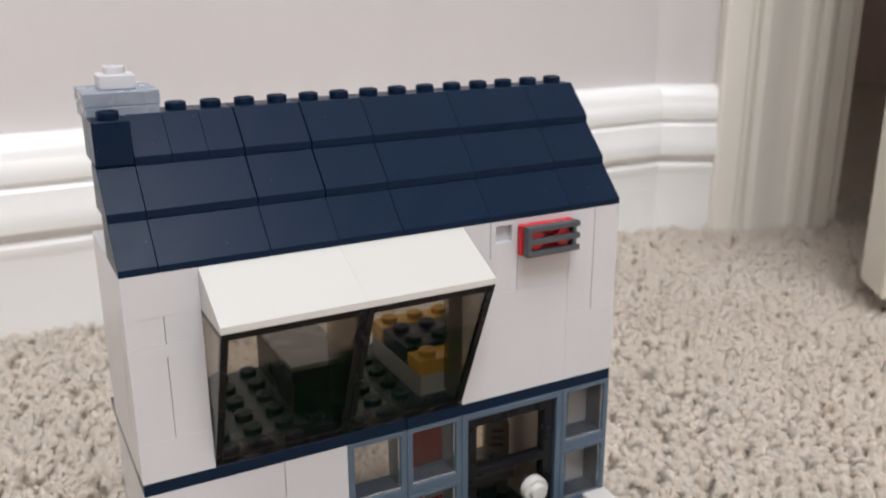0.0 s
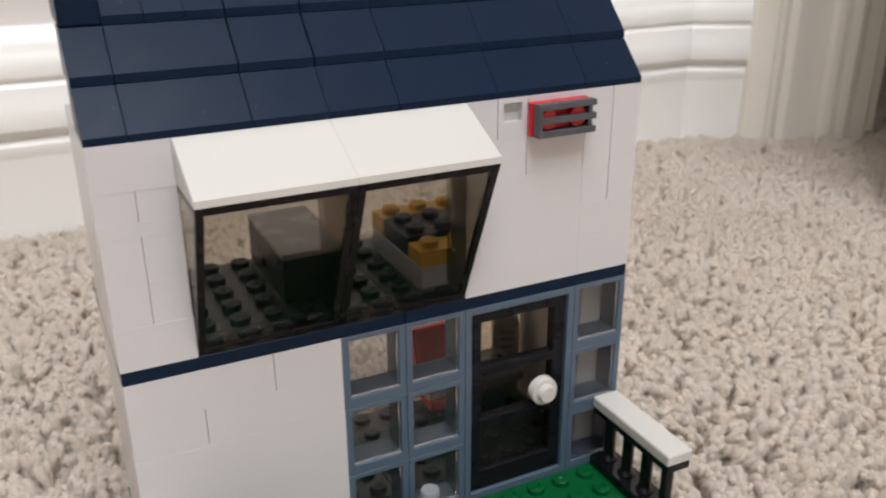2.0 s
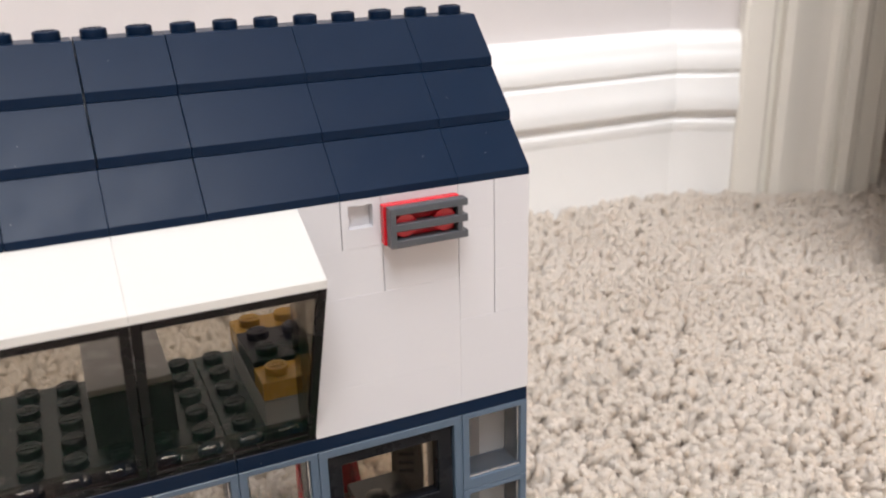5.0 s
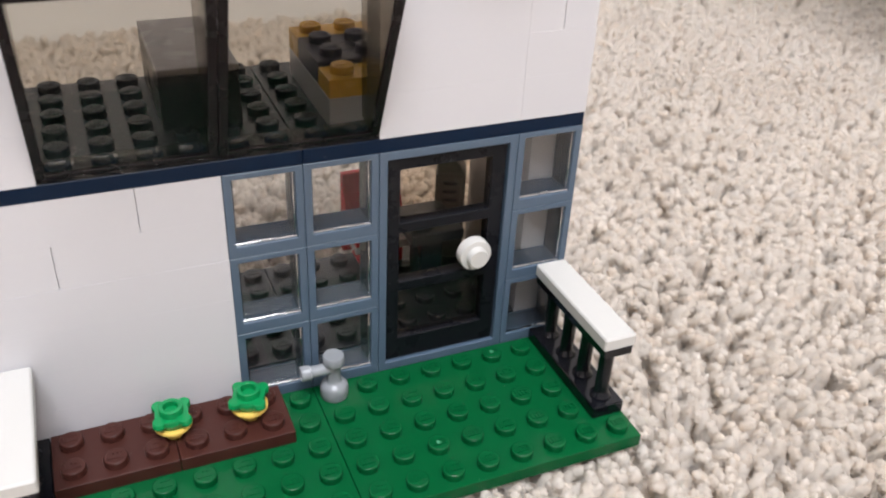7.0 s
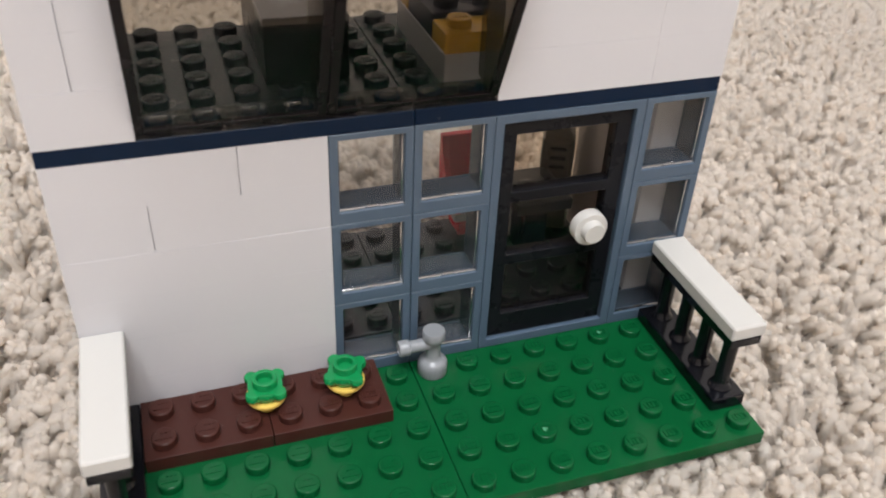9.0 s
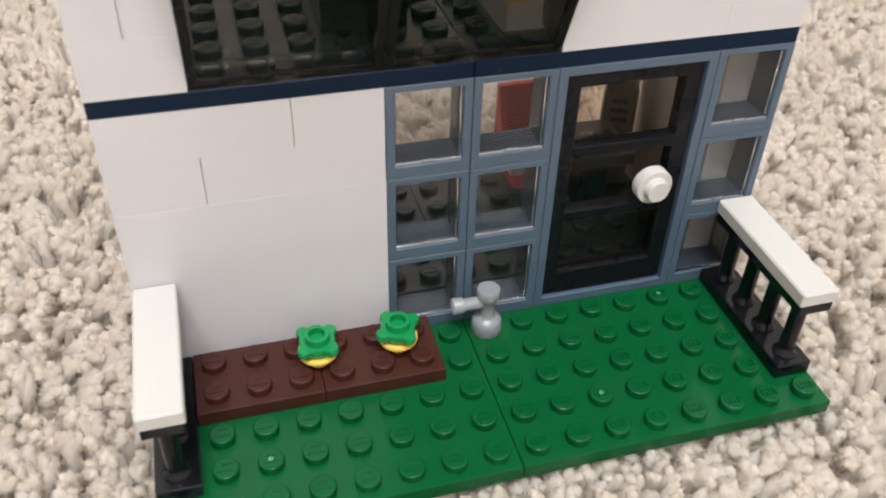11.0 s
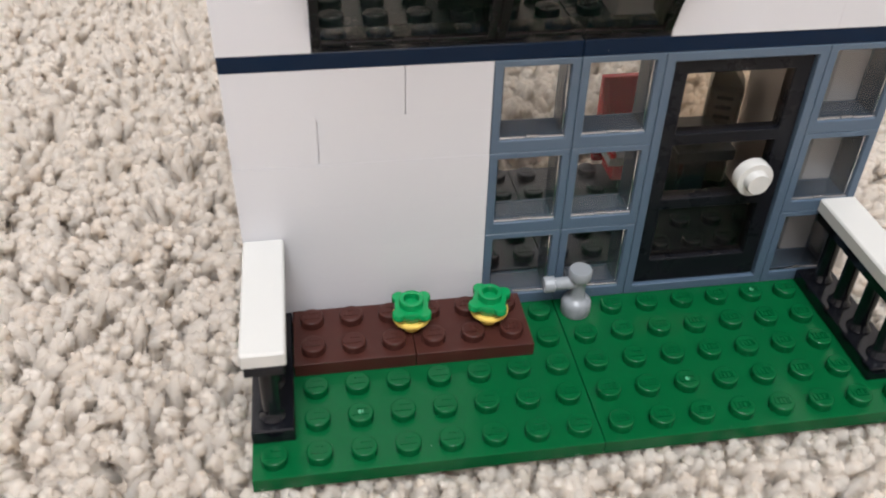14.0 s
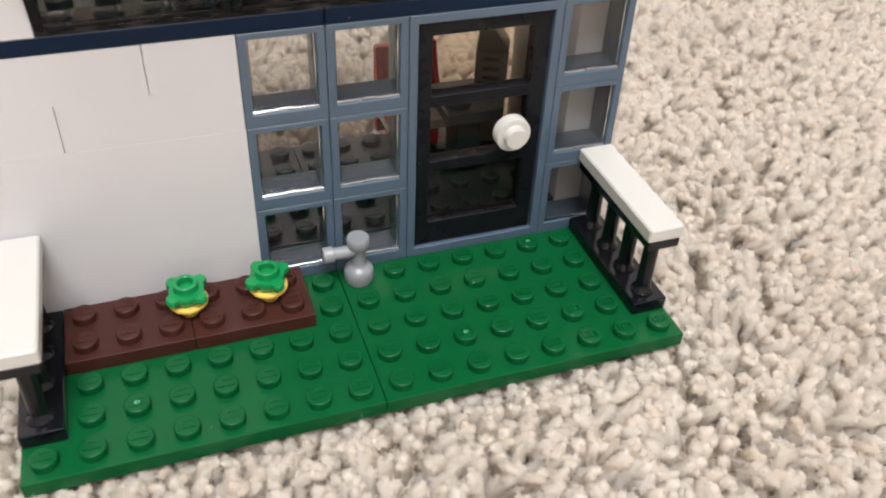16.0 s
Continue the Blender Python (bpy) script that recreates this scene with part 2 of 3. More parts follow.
def add_lathe(bm, profile, x=0, y=0, z=0, seg=20, turn=None):
    """Spins an (r, h) profile about a vertical axis; turn may lay it over."""
    m = Matrix.Translation((x * MM, y * MM, z * MM)) @ (turn or Matrix())
    rings = []
    for r, h in profile:
        if r <= 1e-6:
            rings.append([bm.verts.new(m @ Vector((0, 0, h * MM)))])
        else:
            rings.append([bm.verts.new(m @ Vector((r * MM * math.cos(2 * math.pi * k / seg), r * MM * math.sin(2 * math.pi * k / seg), h * MM))) for k in range(seg)])
    for a, b in zip(rings, rings[1:]):
        for k in range(seg):
            p = [a[k % len(a)], a[(k + 1) % len(a)], b[(k + 1) % len(b)], b[k % len(b)]]
            p = [v for i, v in enumerate(p) if v not in p[:i]]
            if len(p) > 2:
                bm.faces.new(p)


def holed_panel(bm, xs, zs, holes, y0, y1, bevel=0.12):
    """One connected upright panel on a grid of x and z lines, with cells left open."""
    grid = {}

    def v(i, j, k):
        if (i, j, k) not in grid:
            grid[i, j, k] = bm.verts.new((xs[i] * MM, (y0, y1)[k] * MM, zs[j] * MM))
        return grid[i, j, k]

    solid = {(i, j) for i in range(len(xs) - 1) for j in range(len(zs) - 1)} - set(holes)
    for i, j in solid:
        bm.faces.new((v(i, j, 0), v(i + 1, j, 0), v(i + 1, j + 1, 0), v(i, j + 1, 0)))
        bm.faces.new((v(i, j + 1, 1), v(i + 1, j + 1, 1), v(i + 1, j, 1), v(i, j, 1)))
        for di, dj, a, b in ((-1, 0, (0, 0), (0, 1)), (1, 0, (1, 0), (1, 1)), (0, -1, (0, 0), (1, 0)), (0, 1, (0, 1), (1, 1))):
            if (i + di, j + dj) not in solid:
                p, q = (i + a[0], j + a[1]), (i + b[0], j + b[1])
                bm.faces.new((v(*p, 0), v(*q, 0), v(*q, 1), v(*p, 1)))
    bmesh.ops.recalc_face_normals(bm, faces=bm.faces[:])
    sharp = [e for e in bm.edges if len(e.link_faces) == 2 and e.calc_face_angle(0) > 0.5]
    bmesh.ops.bevel(bm, geom=sharp, offset=bevel * MM, segments=1, affect="EDGES", profile=0.5)


def brick_mesh(sx, sy, sz, mat, gap=0.05, bevel=0.16):
    key = ("brick", sx, sy, sz, mat.name, gap)
    if key not in shared:
        bm = bmesh.new()
        add_box(bm, gap, gap, 0.008, sx - gap, sy - gap, sz - 0.008, 0.0 if mat == WHITE and (sz > 5 or sx > 9) else bevel)
        shared[key] = mesh_of(bm, "brick", mat)
    return shared[key]


STUD_PROFILE = [(2.4, -0.3), (2.4, 0.9), (2.4, 1.4), (2.36, 1.55), (2.26, 1.67), (2.1, 1.72), (1.95, 1.72), (0, 1.72)]


def stud_mesh(mat):
    """A round stud with a small raised mark on its top."""
    key = ("stud", mat.name)
    if key not in shared:
        bm = bmesh.new()
        add_lathe(bm, STUD_PROFILE, seg=20)
        for k in range(4):
            x0 = -1.56 + k * 0.8
            add_box(bm, x0, -0.85, 1.6, x0 + 0.2, 0.85, 1.9)
            if k:
                add_box(bm, x0 + 0.2, 0.65, 1.6, x0 + 0.62, 0.85, 1.9)
            add_box(bm, x0 + 0.2, -0.85, 1.6, x0 + 0.62, -0.65, 1.9)
            if k == 3:
                add_box(bm, x0 + 0.42, -0.65, 1.6, x0 + 0.62, 0.65, 1.9)
        shared[key] = mesh_of(bm, "stud", mat, True, 60)
    return shared[key]


def slope_mesh(width, depth, flat, mat, gap=0.06, sink=0.0):
    """A roof brick: lip in front, slope, flat strip behind."""
    key = ("slope", width, depth, flat, mat.name, gap, sink)
    if key not in shared:
        bm = bmesh.new()
        add_prism(bm, [(0.05, 0.02 - sink), (depth, 0.02 - sink), (depth, 9.58), (depth - flat, 9.58), (0.05, 1.5)], gap, width - gap, 0.0 if mat == CREAM else 0.08)
        shared[key] = mesh_of(bm, "slope", mat)
    return shared[key]


# ---------------------------------------------------------------- the room
FLOOR_Z = -9.0


def structure(name, bm, mat, label, category, smooth=False):
    ob = new(name, mesh_of(bm, name, mat, smooth, 24))
    return tagged(ob, label, category, kind="structure")


WALL_Y = 326.0          # plaster face of the long wall
COR_X, COR_Y = 385.0, 314.0   # inner corner of the skirting faces
WD = Vector((math.cos(radians(-30)), math.sin(radians(-30))))   # along the slanted wall
WN = Vector((WD.y, -WD.x))                                      # out of it, into the room
if WN.y > 0:
    WN = -WN


def on_wall(s, out):
    """Plan point s along the slanted wall and out in front of its plaster, in millimetres."""
    base = Vector((COR_X, COR_Y)) - WN * 12
    base.y += 0
    p = base + WD * s + WN * out
    return p.x, p.y


def sweep(bm, profile, path):
    """Runs an (out, z) profile along plan points; path gives a function of out for each station."""
    rows = [[bm.verts.new((*(c * MM for c in at(o)), z * MM)) for o, z in profile] for at in path]
    n = len(profile)
    for a, b in zip(rows, rows[1:]):
        for i in range(n - 1):
            bm.faces.new((a[i], b[i], b[i + 1], a[i + 1]))
    for r in (rows[0], rows[-1]):
        bm.faces.new(r)
    bmesh.ops.recalc_face_normals(bm, faces=bm.faces[:])


SKIRT = [(-2, -9), (12, -9), (12, 38.4), (12.3, 40), (12.9, 41.6), (13.0, 45.0), (12.4, 46.2), (10.7, 47.3), (10.6, 48.8), (13.4, 50.2), (15.2, 52.6), (15.8, 57),
         (15.5, 62.4), (14.8, 64.6), (14.2, 72.0), (13.6, 73.0), (11.7, 73.9), (11.6, 75.2), (13.7, 76.6), (14.1, 80), (13.6, 84.8), (12.7, 86.6), (12.2, 88), (11.8, 90.5), (10.6, 93.8), (8, 96.6), (4, 98), (-2, 98)]
tan_half = math.tan(radians(15))


def long_wall_at(x):
    return lambda o: (x, WALL_Y - o)


def corner_at(o):
    return (COR_X - (o - 12) * tan_half, WALL_Y - o)


def slant_at(s):
    return lambda o: on_wall(s, o)


bm = bmesh.new()
sweep(bm, SKIRT, [long_wall_at(-2598), long_wall_at(-500), corner_at])
structure("baseboard_1", bm, TRIM_PAINT, "white painted moulded baseboard along the carpet", "baseboard", True)
bm = bmesh.new()
sweep(bm, SKIRT, [corner_at, slant_at(38.5)])
structure("baseboard_2", bm, TRIM_PAINT, "short white moulded baseboard beside the door casing", "baseboard", True)


def slab(name, pts, z0, z1, mat, label, category):
    """An upright slab over a plan outline."""
    bm = bmesh.new()
    lo = [bm.verts.new((x * MM, y * MM, z0 * MM)) for x, y in pts]
    hi = [bm.verts.new((x * MM, y * MM, z1 * MM)) for x, y in pts]
    n = len(pts)
    bm.faces.new(lo[::-1])
    bm.faces.new(hi)
    for i in range(n):
        bm.faces.new((lo[i], lo[(i + 1) % n], hi[(i + 1) % n], hi[i]))
    bmesh.ops.recalc_face_normals(bm, faces=bm.faces[:])
    return structure(name, bm, mat, label, category)


corner_plaster = corner_at(0)
OPEN0, OPEN1, THICK = 124, 902, 115      # the doorway in the slanted wall
H = 2750
slab("wall_north", [(-2600, WALL_Y), corner_plaster, (corner_plaster[0] + 60, WALL_Y + 110), (-2600, WALL_Y + 110)], -20, H, WALL_PAINT, "greige painted wall", "wall")
a0, a1 = on_wall(0, 0), on_wall(OPEN0 - 6, 0)
slab("wall_slant_1", [corner_plaster, a1, on_wall(OPEN0 - 6, -THICK), (corner_plaster[0] + 62, WALL_Y + 108)], -20, H, WALL_PAINT, "greige painted wall beside the doorway", "wall")
b0, b1 = on_wall(OPEN1 + 6, 0), on_wall(1500, 0)
slab("wall_slant_2", [b0, b1, on_wall(1500, -THICK), on_wall(OPEN1 + 6, -THICK)], -20, H, WALL_PAINT, "greige painted wall beyond the doorway", "wall")
slab("wall_slant_head", [on_wall(OPEN0 - 6, -1), on_wall(OPEN1 + 6, -1), on_wall(OPEN1 + 6, -THICK + 1), on_wall(OPEN0 - 6, -THICK + 1)], 2060, H, WALL_PAINT, "greige painted wall over the doorway", "wall")
EAST = b1[0]
slab("wall_east", [(EAST, b1[1]), (EAST + 100, b1[1]), (EAST + 100, SOUTH * 1000 - 100), (EAST, SOUTH * 1000 - 100)], -20, H, WALL_PAINT, "greige painted wall", "wall")
slab("wall_west", [(-2600, WALL_Y + 110), (-2700, WALL_Y + 110), (-2700, SOUTH * 1000 - 100), (-2600, SOUTH * 1000 - 100)], -20, H, WALL_PAINT, "greige painted wall", "wall")
S0, S1 = SOUTH * 1000, SOUTH * 1000 - 100
bm = bmesh.new()
edge = -2600
for wx, ww, wz0, wz1, _ in WINDOWS:
    wx0, wx1 = (wx - ww / 2) * 1000, (wx + ww / 2) * 1000
    add_box(bm, edge, S1, -20, wx0, S0, H)
    add_box(bm, wx0, S1, -20, wx1, S0, wz0 * 1000)
    add_box(bm, wx0, S1, wz1 * 1000, wx1, S0, H)
    edge = wx1
add_box(bm, edge, S1, -20, EAST, S0, H)
structure("wall_south", bm, WALL_PAINT, "greige painted wall with a wide window", "wall")
bm = bmesh.new()
add_box(bm, -2750, S1 - 50, H, EAST + 900, 1300, H + 60)
structure("ceiling", bm, CEILING_PAINT, "white painted ceiling", "ceiling")
# window bars in the south wall
for k, (wx, ww, wz0, wz1, _) in enumerate(WINDOWS):
    bm = bmesh.new()
    wx0, wx1 = (wx - ww / 2) * 1000, (wx + ww / 2) * 1000
    for fx in (0.0, 0.5, 1.0):
        c = wx0 + 25 + fx * (wx1 - wx0 - 50)
        add_box(bm, c - 25, S0 - 70, wz0 * 1000, c + 25, S0 - 20, wz1 * 1000)
    for z in (wz0 * 1000 + 25, (wz0 + wz1) * 500, wz1 * 1000 - 25):
        add_box(bm, wx0 + 51, S0 - 68, z - 25, wx1 - 51, S0 - 22, z + 25)
    structure(f"window_{k + 1}", bm, TRIM_PAINT, "white window frame with four lights", "window")

# door casing, a stepped moulding, with its jamb behind
CASE = [(37, -1), (37, 15), (39, 17), (52, 17.5), (54, 16), (55, 11.0), (58, 11.0), (60, 15.5), (65, 16), (71, 13.5), (77, 10), (83, 8.5), (88, 8.8), (91, 11), (94, 11.5), (95.5, 7.0), (98, 7.0), (100, 11.5), (105, 12), (109, 9.5), (110.5, 6), (112, 4.5), (121, 4.5), (122.5, 3), (122.5, -1)]
bm = bmesh.new()
rows = [[bm.verts.new((*(c * MM for c in on_wall(s, o)), z * MM)) for s, o in CASE] for z in (-9, 2100)]
for i in range(len(CASE) - 1):
    bm.faces.new((rows[0][i], rows[0][i + 1], rows[1][i + 1], rows[1][i]))
bm.faces.new(rows[0])
bm.faces.new(rows[1][::-1])
bmesh.ops.recalc_face_normals(bm, faces=bm.faces[:])
structure("door_casing", bm, CASING_PAINT, "cream-white moulded door casing standing on the carpet", "door casing", True)
slab("door_jamb", [on_wall(118.2, -1.5), on_wall(129, -1.5), on_wall(129, -30), on_wall(136, -30), on_wall(136, -60), on_wall(129, -60), on_wall(129, -THICK - 6), on_wall(118.2, -THICK - 6)], -9, 2060, CASING_PAINT, "cream-white painted door jamb with a stop", "door jamb")
# dim hall behind the doorway
hall = [on_wall(-200, -900), on_wall(1500, -900), on_wall(1500, -960), on_wall(-200, -960)]
slab("wall_hall_1", hall, -20, H, HALL_PAINT, "dim brown hall wall beyond the doorway", "wall")
slab("wall_hall_2", [on_wall(-200, -116), on_wall(-200, -960), on_wall(-260, -960), on_wall(-260, -116)], -20, H, HALL_PAINT, "dim brown hall side wall", "wall")
slab("wall_hall_3", [on_wall(1500, -101), on_wall(1500, -960), on_wall(1560, -960), on_wall(1560, -101)], -20, H, HALL_PAINT, "dim brown hall side wall", "wall")

# the door leaf, standing ajar, 35 thick, clear of the carpet
bm = bmesh.new()
ux, uy = 0.814, -0.581
c0, c1 = Vector((390, 154)), Vector((370, 126))
run = Vector((ux, uy)) * 640
lo = [c0, c1, c1 + run, c0 + run]
vl = [bm.verts.new((p.x * MM, p.y * MM, 0.012)) for p in lo]
vh = [bm.verts.new((p.x * MM, p.y * MM, 2.03)) for p in lo]
bm.faces.new(vl[::-1])
bm.faces.new(vh)
for i in range(4):
    bm.faces.new((vl[i], vl[(i + 1) % 4], vh[(i + 1) % 4], vh[i]))
bmesh.ops.recalc_face_normals(bm, faces=bm.faces[:])
bmesh.ops.bevel(bm, geom=bm.edges[:], offset=0.0015, segments=2, affect="EDGES", profile=0.5)
structure("door_1", bm, DOOR_PAINT, "cream painted door standing ajar over the carpet", "door")

# carpet: backing sheet, coloured as the shade between tufts
bm = bmesh.new()
add_box(bm, -2750, S1 - 50, -40, EAST + 900, 1300, FLOOR_Z + 3.8)
structure("floor", bm, CARPET, "carpet backing in the tan of shaded wool pile", "carpet")


# ---------------------------------------------------------------- toy house
house = thing("toy_house", 0, 40, 3.2, "white two-storey toy brick house with a dark blue roof", "toy house")
HZ = 3.2
FZ = HZ + 6 * BRICK          # 60.8, underside of the upper floor
UZ = FZ + PLATE              # 64.0, top of the upper floor
RZ = UZ + 5 * BRICK          # 112.0, eaves


def hp(name, me, x, y, z, parent=house, label=""):
    """Places a part of the house by its place on the base, in millimetres."""
    return put(name, me, parent, x, y - 40, z - HZ, label)


seat_off = random.Random(5)


def course(parent, cuts, y, z, depth, mat=WHITE, h=BRICK, wide=()):
    for a, b in zip(cuts, cuts[1:]):
        hp("brick", brick_mesh(b - a, depth, h, mat, 0.09 if (a in wide or b in wide) else 0.02), a, y + seat_off.uniform(-0.009, 0.009), z, parent)


def core(name, boxes, mat, label=""):
    bm = bmesh.new()
    for x0, y0, z0, x1, y1, z1 in boxes:
        add_box(bm, x0, y0 - 40, z0 - HZ, x1, y1 - 40, z1 - HZ)
    return part(name, bm, mat, house, label)


# lower front wall
lw = core("lower_wall", [(0.7, 40.7, HZ + 0.3, 47.4, 47.3, FZ - 0.3)], WHITE, "white stacked brick front wall")
for k in range(6):
    cuts = {5: [0, 32, 48], 4: [0, 16, 48]}.get(k, [0, 48])
    course(lw, cuts, 40, HZ + k * BRICK, 8, wide=(16, 32))
# side walls
for nm, x in (("lower_side_wall", 0), ("lower_side_wall", 120)):
    w = core(nm, [(x + 0.7, 48.3, HZ + 0.3, x + 7.3, 79.3, FZ - 0.3)], WHITE, "white brick side wall")
    for k in range(6):
        y_cut = [48, 64, 80] if k % 2 else [48, 80]
        for a, b in zip(y_cut, y_cut[1:]):
            hp("brick", brick_mesh(8, b - a, BRICK, WHITE, 0.03), x, a, HZ + k * BRICK, w)
for nm, x in (("upper_side_wall", 0), ("upper_side_wall", 120)):
    w = core(nm, [(x + 0.7, 48.3, UZ + 0.3, x + 7.3, 79.3, RZ - 0.3)], WHITE, "white brick side wall")
    for k in range(5):
        y_cut = [48, 64, 80] if k % 2 else [48, 80]
        for a, b in zip(y_cut, y_cut[1:]):
            hp("brick", brick_mesh(8, b - a, BRICK, WHITE, 0.03), x, a, UZ + k * BRICK, w)
# upper front walls either side of the bay
ul = core("upper_wall", [(0.7, 40.7, UZ + 0.3, 15.3, 47.3, RZ - 0.3)], WHITE, "white stacked brick wall")
for k in (0, 1, 2, 4):
    course(ul, [0, 8, 16] if k in (1, 2) else [0, 16], 40, UZ + k * BRICK, 8, wide=(8,))
course(ul, [0, 16], 40, UZ + 3 * BRICK, 8, h=PLATE)
course(ul, [0, 8, 16], 40, UZ + 3 * BRICK + PLATE, 8, h=2 * PLATE, wide=(8,))
ur = core("upper_wall", [(80.7, 41.5, UZ + 0.3, 88, 47.3, RZ - 0.3), (95.9, 40.7, UZ + 0.3, 127.3, 47.3, RZ - 0.3), (88, 41.5, UZ + 0.3, 95.9, 47.3, 102), (88, 46, 102, 95.9, 47.3, 111.7)], WHITE, "white stacked brick wall")
RIGHT = {0: [80, 112, 128], 1: [80, 112, 128], 2: [80, 112, 120, 128], 3: [80, 96, 112, 120, 128]}
for k in range(4):
    course(ur, RIGHT[k], 40, UZ + k * BRICK, 8, wide=(96, 120) if k > 1 else ())
course(ur, [80, 88], 40, RZ - BRICK, 8, wide=(88,))
course(ur, [96, 112, 120, 128], 40, RZ - BRICK, 8, wide=(120,))
# brick with a square socket in its face
bm = bmesh.new()
for b in ((0.09, 0.05, 0.02, 1.5, 6, 9.58), (6.3, 0.05, 0.02, 7.95, 6, 9.58), (1.5, 0.05, 0.02, 6.3, 6, 3.9), (1.5, 0.05, 8.4, 6.3, 6, 9.58), (1.5, 2.0, 3.9, 6.3, 6, 8.4)):
    add_box(bm, *b)
hp("socket_brick", mesh_of(bm, "socket_brick", WHITE), 88, 40, RZ - BRICK, ur)
# vent: red backing plate and a dark grey grille
vent = hp("vent", brick_mesh(16, 2.1, 8.0, RED, 0.1, 0.2), 95.6, 37.9, RZ - 9.35, house, "red backing plate of a wall vent")
for cx in (4, 12):
    bm = bmesh.new()
    add_lathe(bm, [(2.4, -0.3), (2.4, 1.1), (2.2, 1.3), (0, 1.3)], 0, 0, 0, 18, Matrix.Rotation(radians(90), 4, "X"))
    put("stud", mesh_of(bm, "stud", RED, True), vent, cx, -0.02, 4.0)
bm = bmesh.new()
for z0, z1 in ((0.1, 1.6), (3.3, 4.75), (6.5, 7.9)):
    add_box(bm, 0.5, -2.5, z0, 16.4, -0.1, z1, 0.12)
add_box(bm, 0.52, -2.47, 0.2, 1.7, -0.12, 7.8, 0.1)
add_box(bm, 14.3, -2.44, 0.2, 15.3, -0.12, 7.8, 0.1)
part("grille", bm, SLATE, vent, "dark grey slotted grille")

# upper floor: dark blue edge plates, dark plates behind, with studs
for a, b in ((0, 64), (64, 128)):
    hp("edge_plate", brick_mesh(b - a, 8, PLATE, NAVY, 0.07), a, 40, FZ, house, "dark blue floor edge plate")
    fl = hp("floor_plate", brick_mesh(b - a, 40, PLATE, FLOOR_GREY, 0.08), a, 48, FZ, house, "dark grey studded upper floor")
    for i in range(8):
        for j in range(5):
            x, y = a + 4 + 8 * i, 52 + 8 * j
            if 40 < x < 56 and y > 56 or x < 8 or x > 120 or (72 < x < 104 and y < 80):
                continue
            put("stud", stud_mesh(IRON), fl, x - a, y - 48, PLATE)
for i in range(2, 10):
    put("stud", stud_mesh(NAVY), house, 4 + 8 * i, 4, UZ - HZ)

# bay: two leaning smoke windows, four bricks high, under shallow white slopes
BAY_Z1 = UZ + 4 * BRICK


def lean(z):
    """Front of the bay glass at height z."""
    return 40 - 16 * (z - UZ - 1.0) / (BAY_Z1 - UZ - 1.0)


def bay_window(x):
    z0, z1 = UZ + 0.02, BAY_Z1 - 0.05
    e = 1.75
    bm = bmesh.new()
    add_box(bm, 0.1, lean(z1) + 1.5 - 40, z1 - HZ - 1.2, 31.9, 7.9, z1 - HZ, 0)
    w = put("bay_window", mesh_of(bm, "bay_window", SMOKE_EDGE), house, x, 0, 0, "leaning smoke-tinted toy bay window")

    def bar(xa, xb, za, zb, thick=1.4):
        b = bmesh.new()
        pts = [(lean(za), za), (lean(zb), zb), (lean(zb) + thick, zb), (lean(za) + thick, za)]
        add_prism(b, [(y - 40, z - HZ) for y, z in pts], xa, xb, 0.1)
        part("frame_bar", b, SMOKE_EDGE, w, "dark edge of the smoke plastic")

    bar(0.08, e, z0 + 1, z1)
    bar(32 - e, 31.92, z0 + 1, z1)
    bar(e, 32 - e, z1 - e, z1, 1.39)
    bar(e, 32 - e, z0 + 1.0, z0 + 1.9, 1.39)
    b = bmesh.new()
    add_box(b, 0.08, 0, z0 - HZ, 31.92, 8, z0 + 1 - HZ, 0.05)
    sill = part("sill", b, SMOKE, w, "smoke plastic sill")
    sill.visible_shadow = False
    bm = bmesh.new()
    za, zb = z0 + 1.9, z1 - e
    add_prism(bm, [(lean(za) + 0.3 - 40, za - HZ), (lean(zb) + 0.3 - 40, zb - HZ), (lean(zb) + 1.1 - 40, zb - HZ), (lean(za) + 1.1 - 40, za - HZ)], e, 32 - e)
    part("pane", bm, SMOKE, w, "smoke-tinted transparent pane").visible_shadow = False
    for sx in ((0.2, 1.1), (30.9, 31.8)):
        bm = bmesh.new()
        add_prism(bm, [(lean(za) + 1.5 - 40, za - HZ), (lean(zb) + 1.5 - 40, zb - HZ), (8, zb - HZ), (8, za - HZ)], *sx)
        part("side_pane", bm, SMOKE, w, "smoke-tinted side pane").visible_shadow = False
    for k in range(4):
        b = bmesh.new()
        add_box(b, 2.6 + 7.4 * k, 1.35, z0 + 1.02 - HZ, 5.6 + 7.4 * k, 1.9, z0 + 3.4 - HZ, 0.2)
        add_box(b, 6.2 + 7.4 * k, 1.3, z0 + 1.02 - HZ, 7.0 + 7.4 * k, 3.4, z0 + 3.0 - HZ, 0.15)
        lug = part("lug", b, GLINT, w, "small clear moulded lug")
        lug.visible_shadow = False
    return w


for x in (16, 48):
    bay_window(x)
    hp("bay_slope", slope_mesh(32, 24, 8, CREAM, 0.018), x, 24, BAY_Z1, house, "white sloped bay roof")

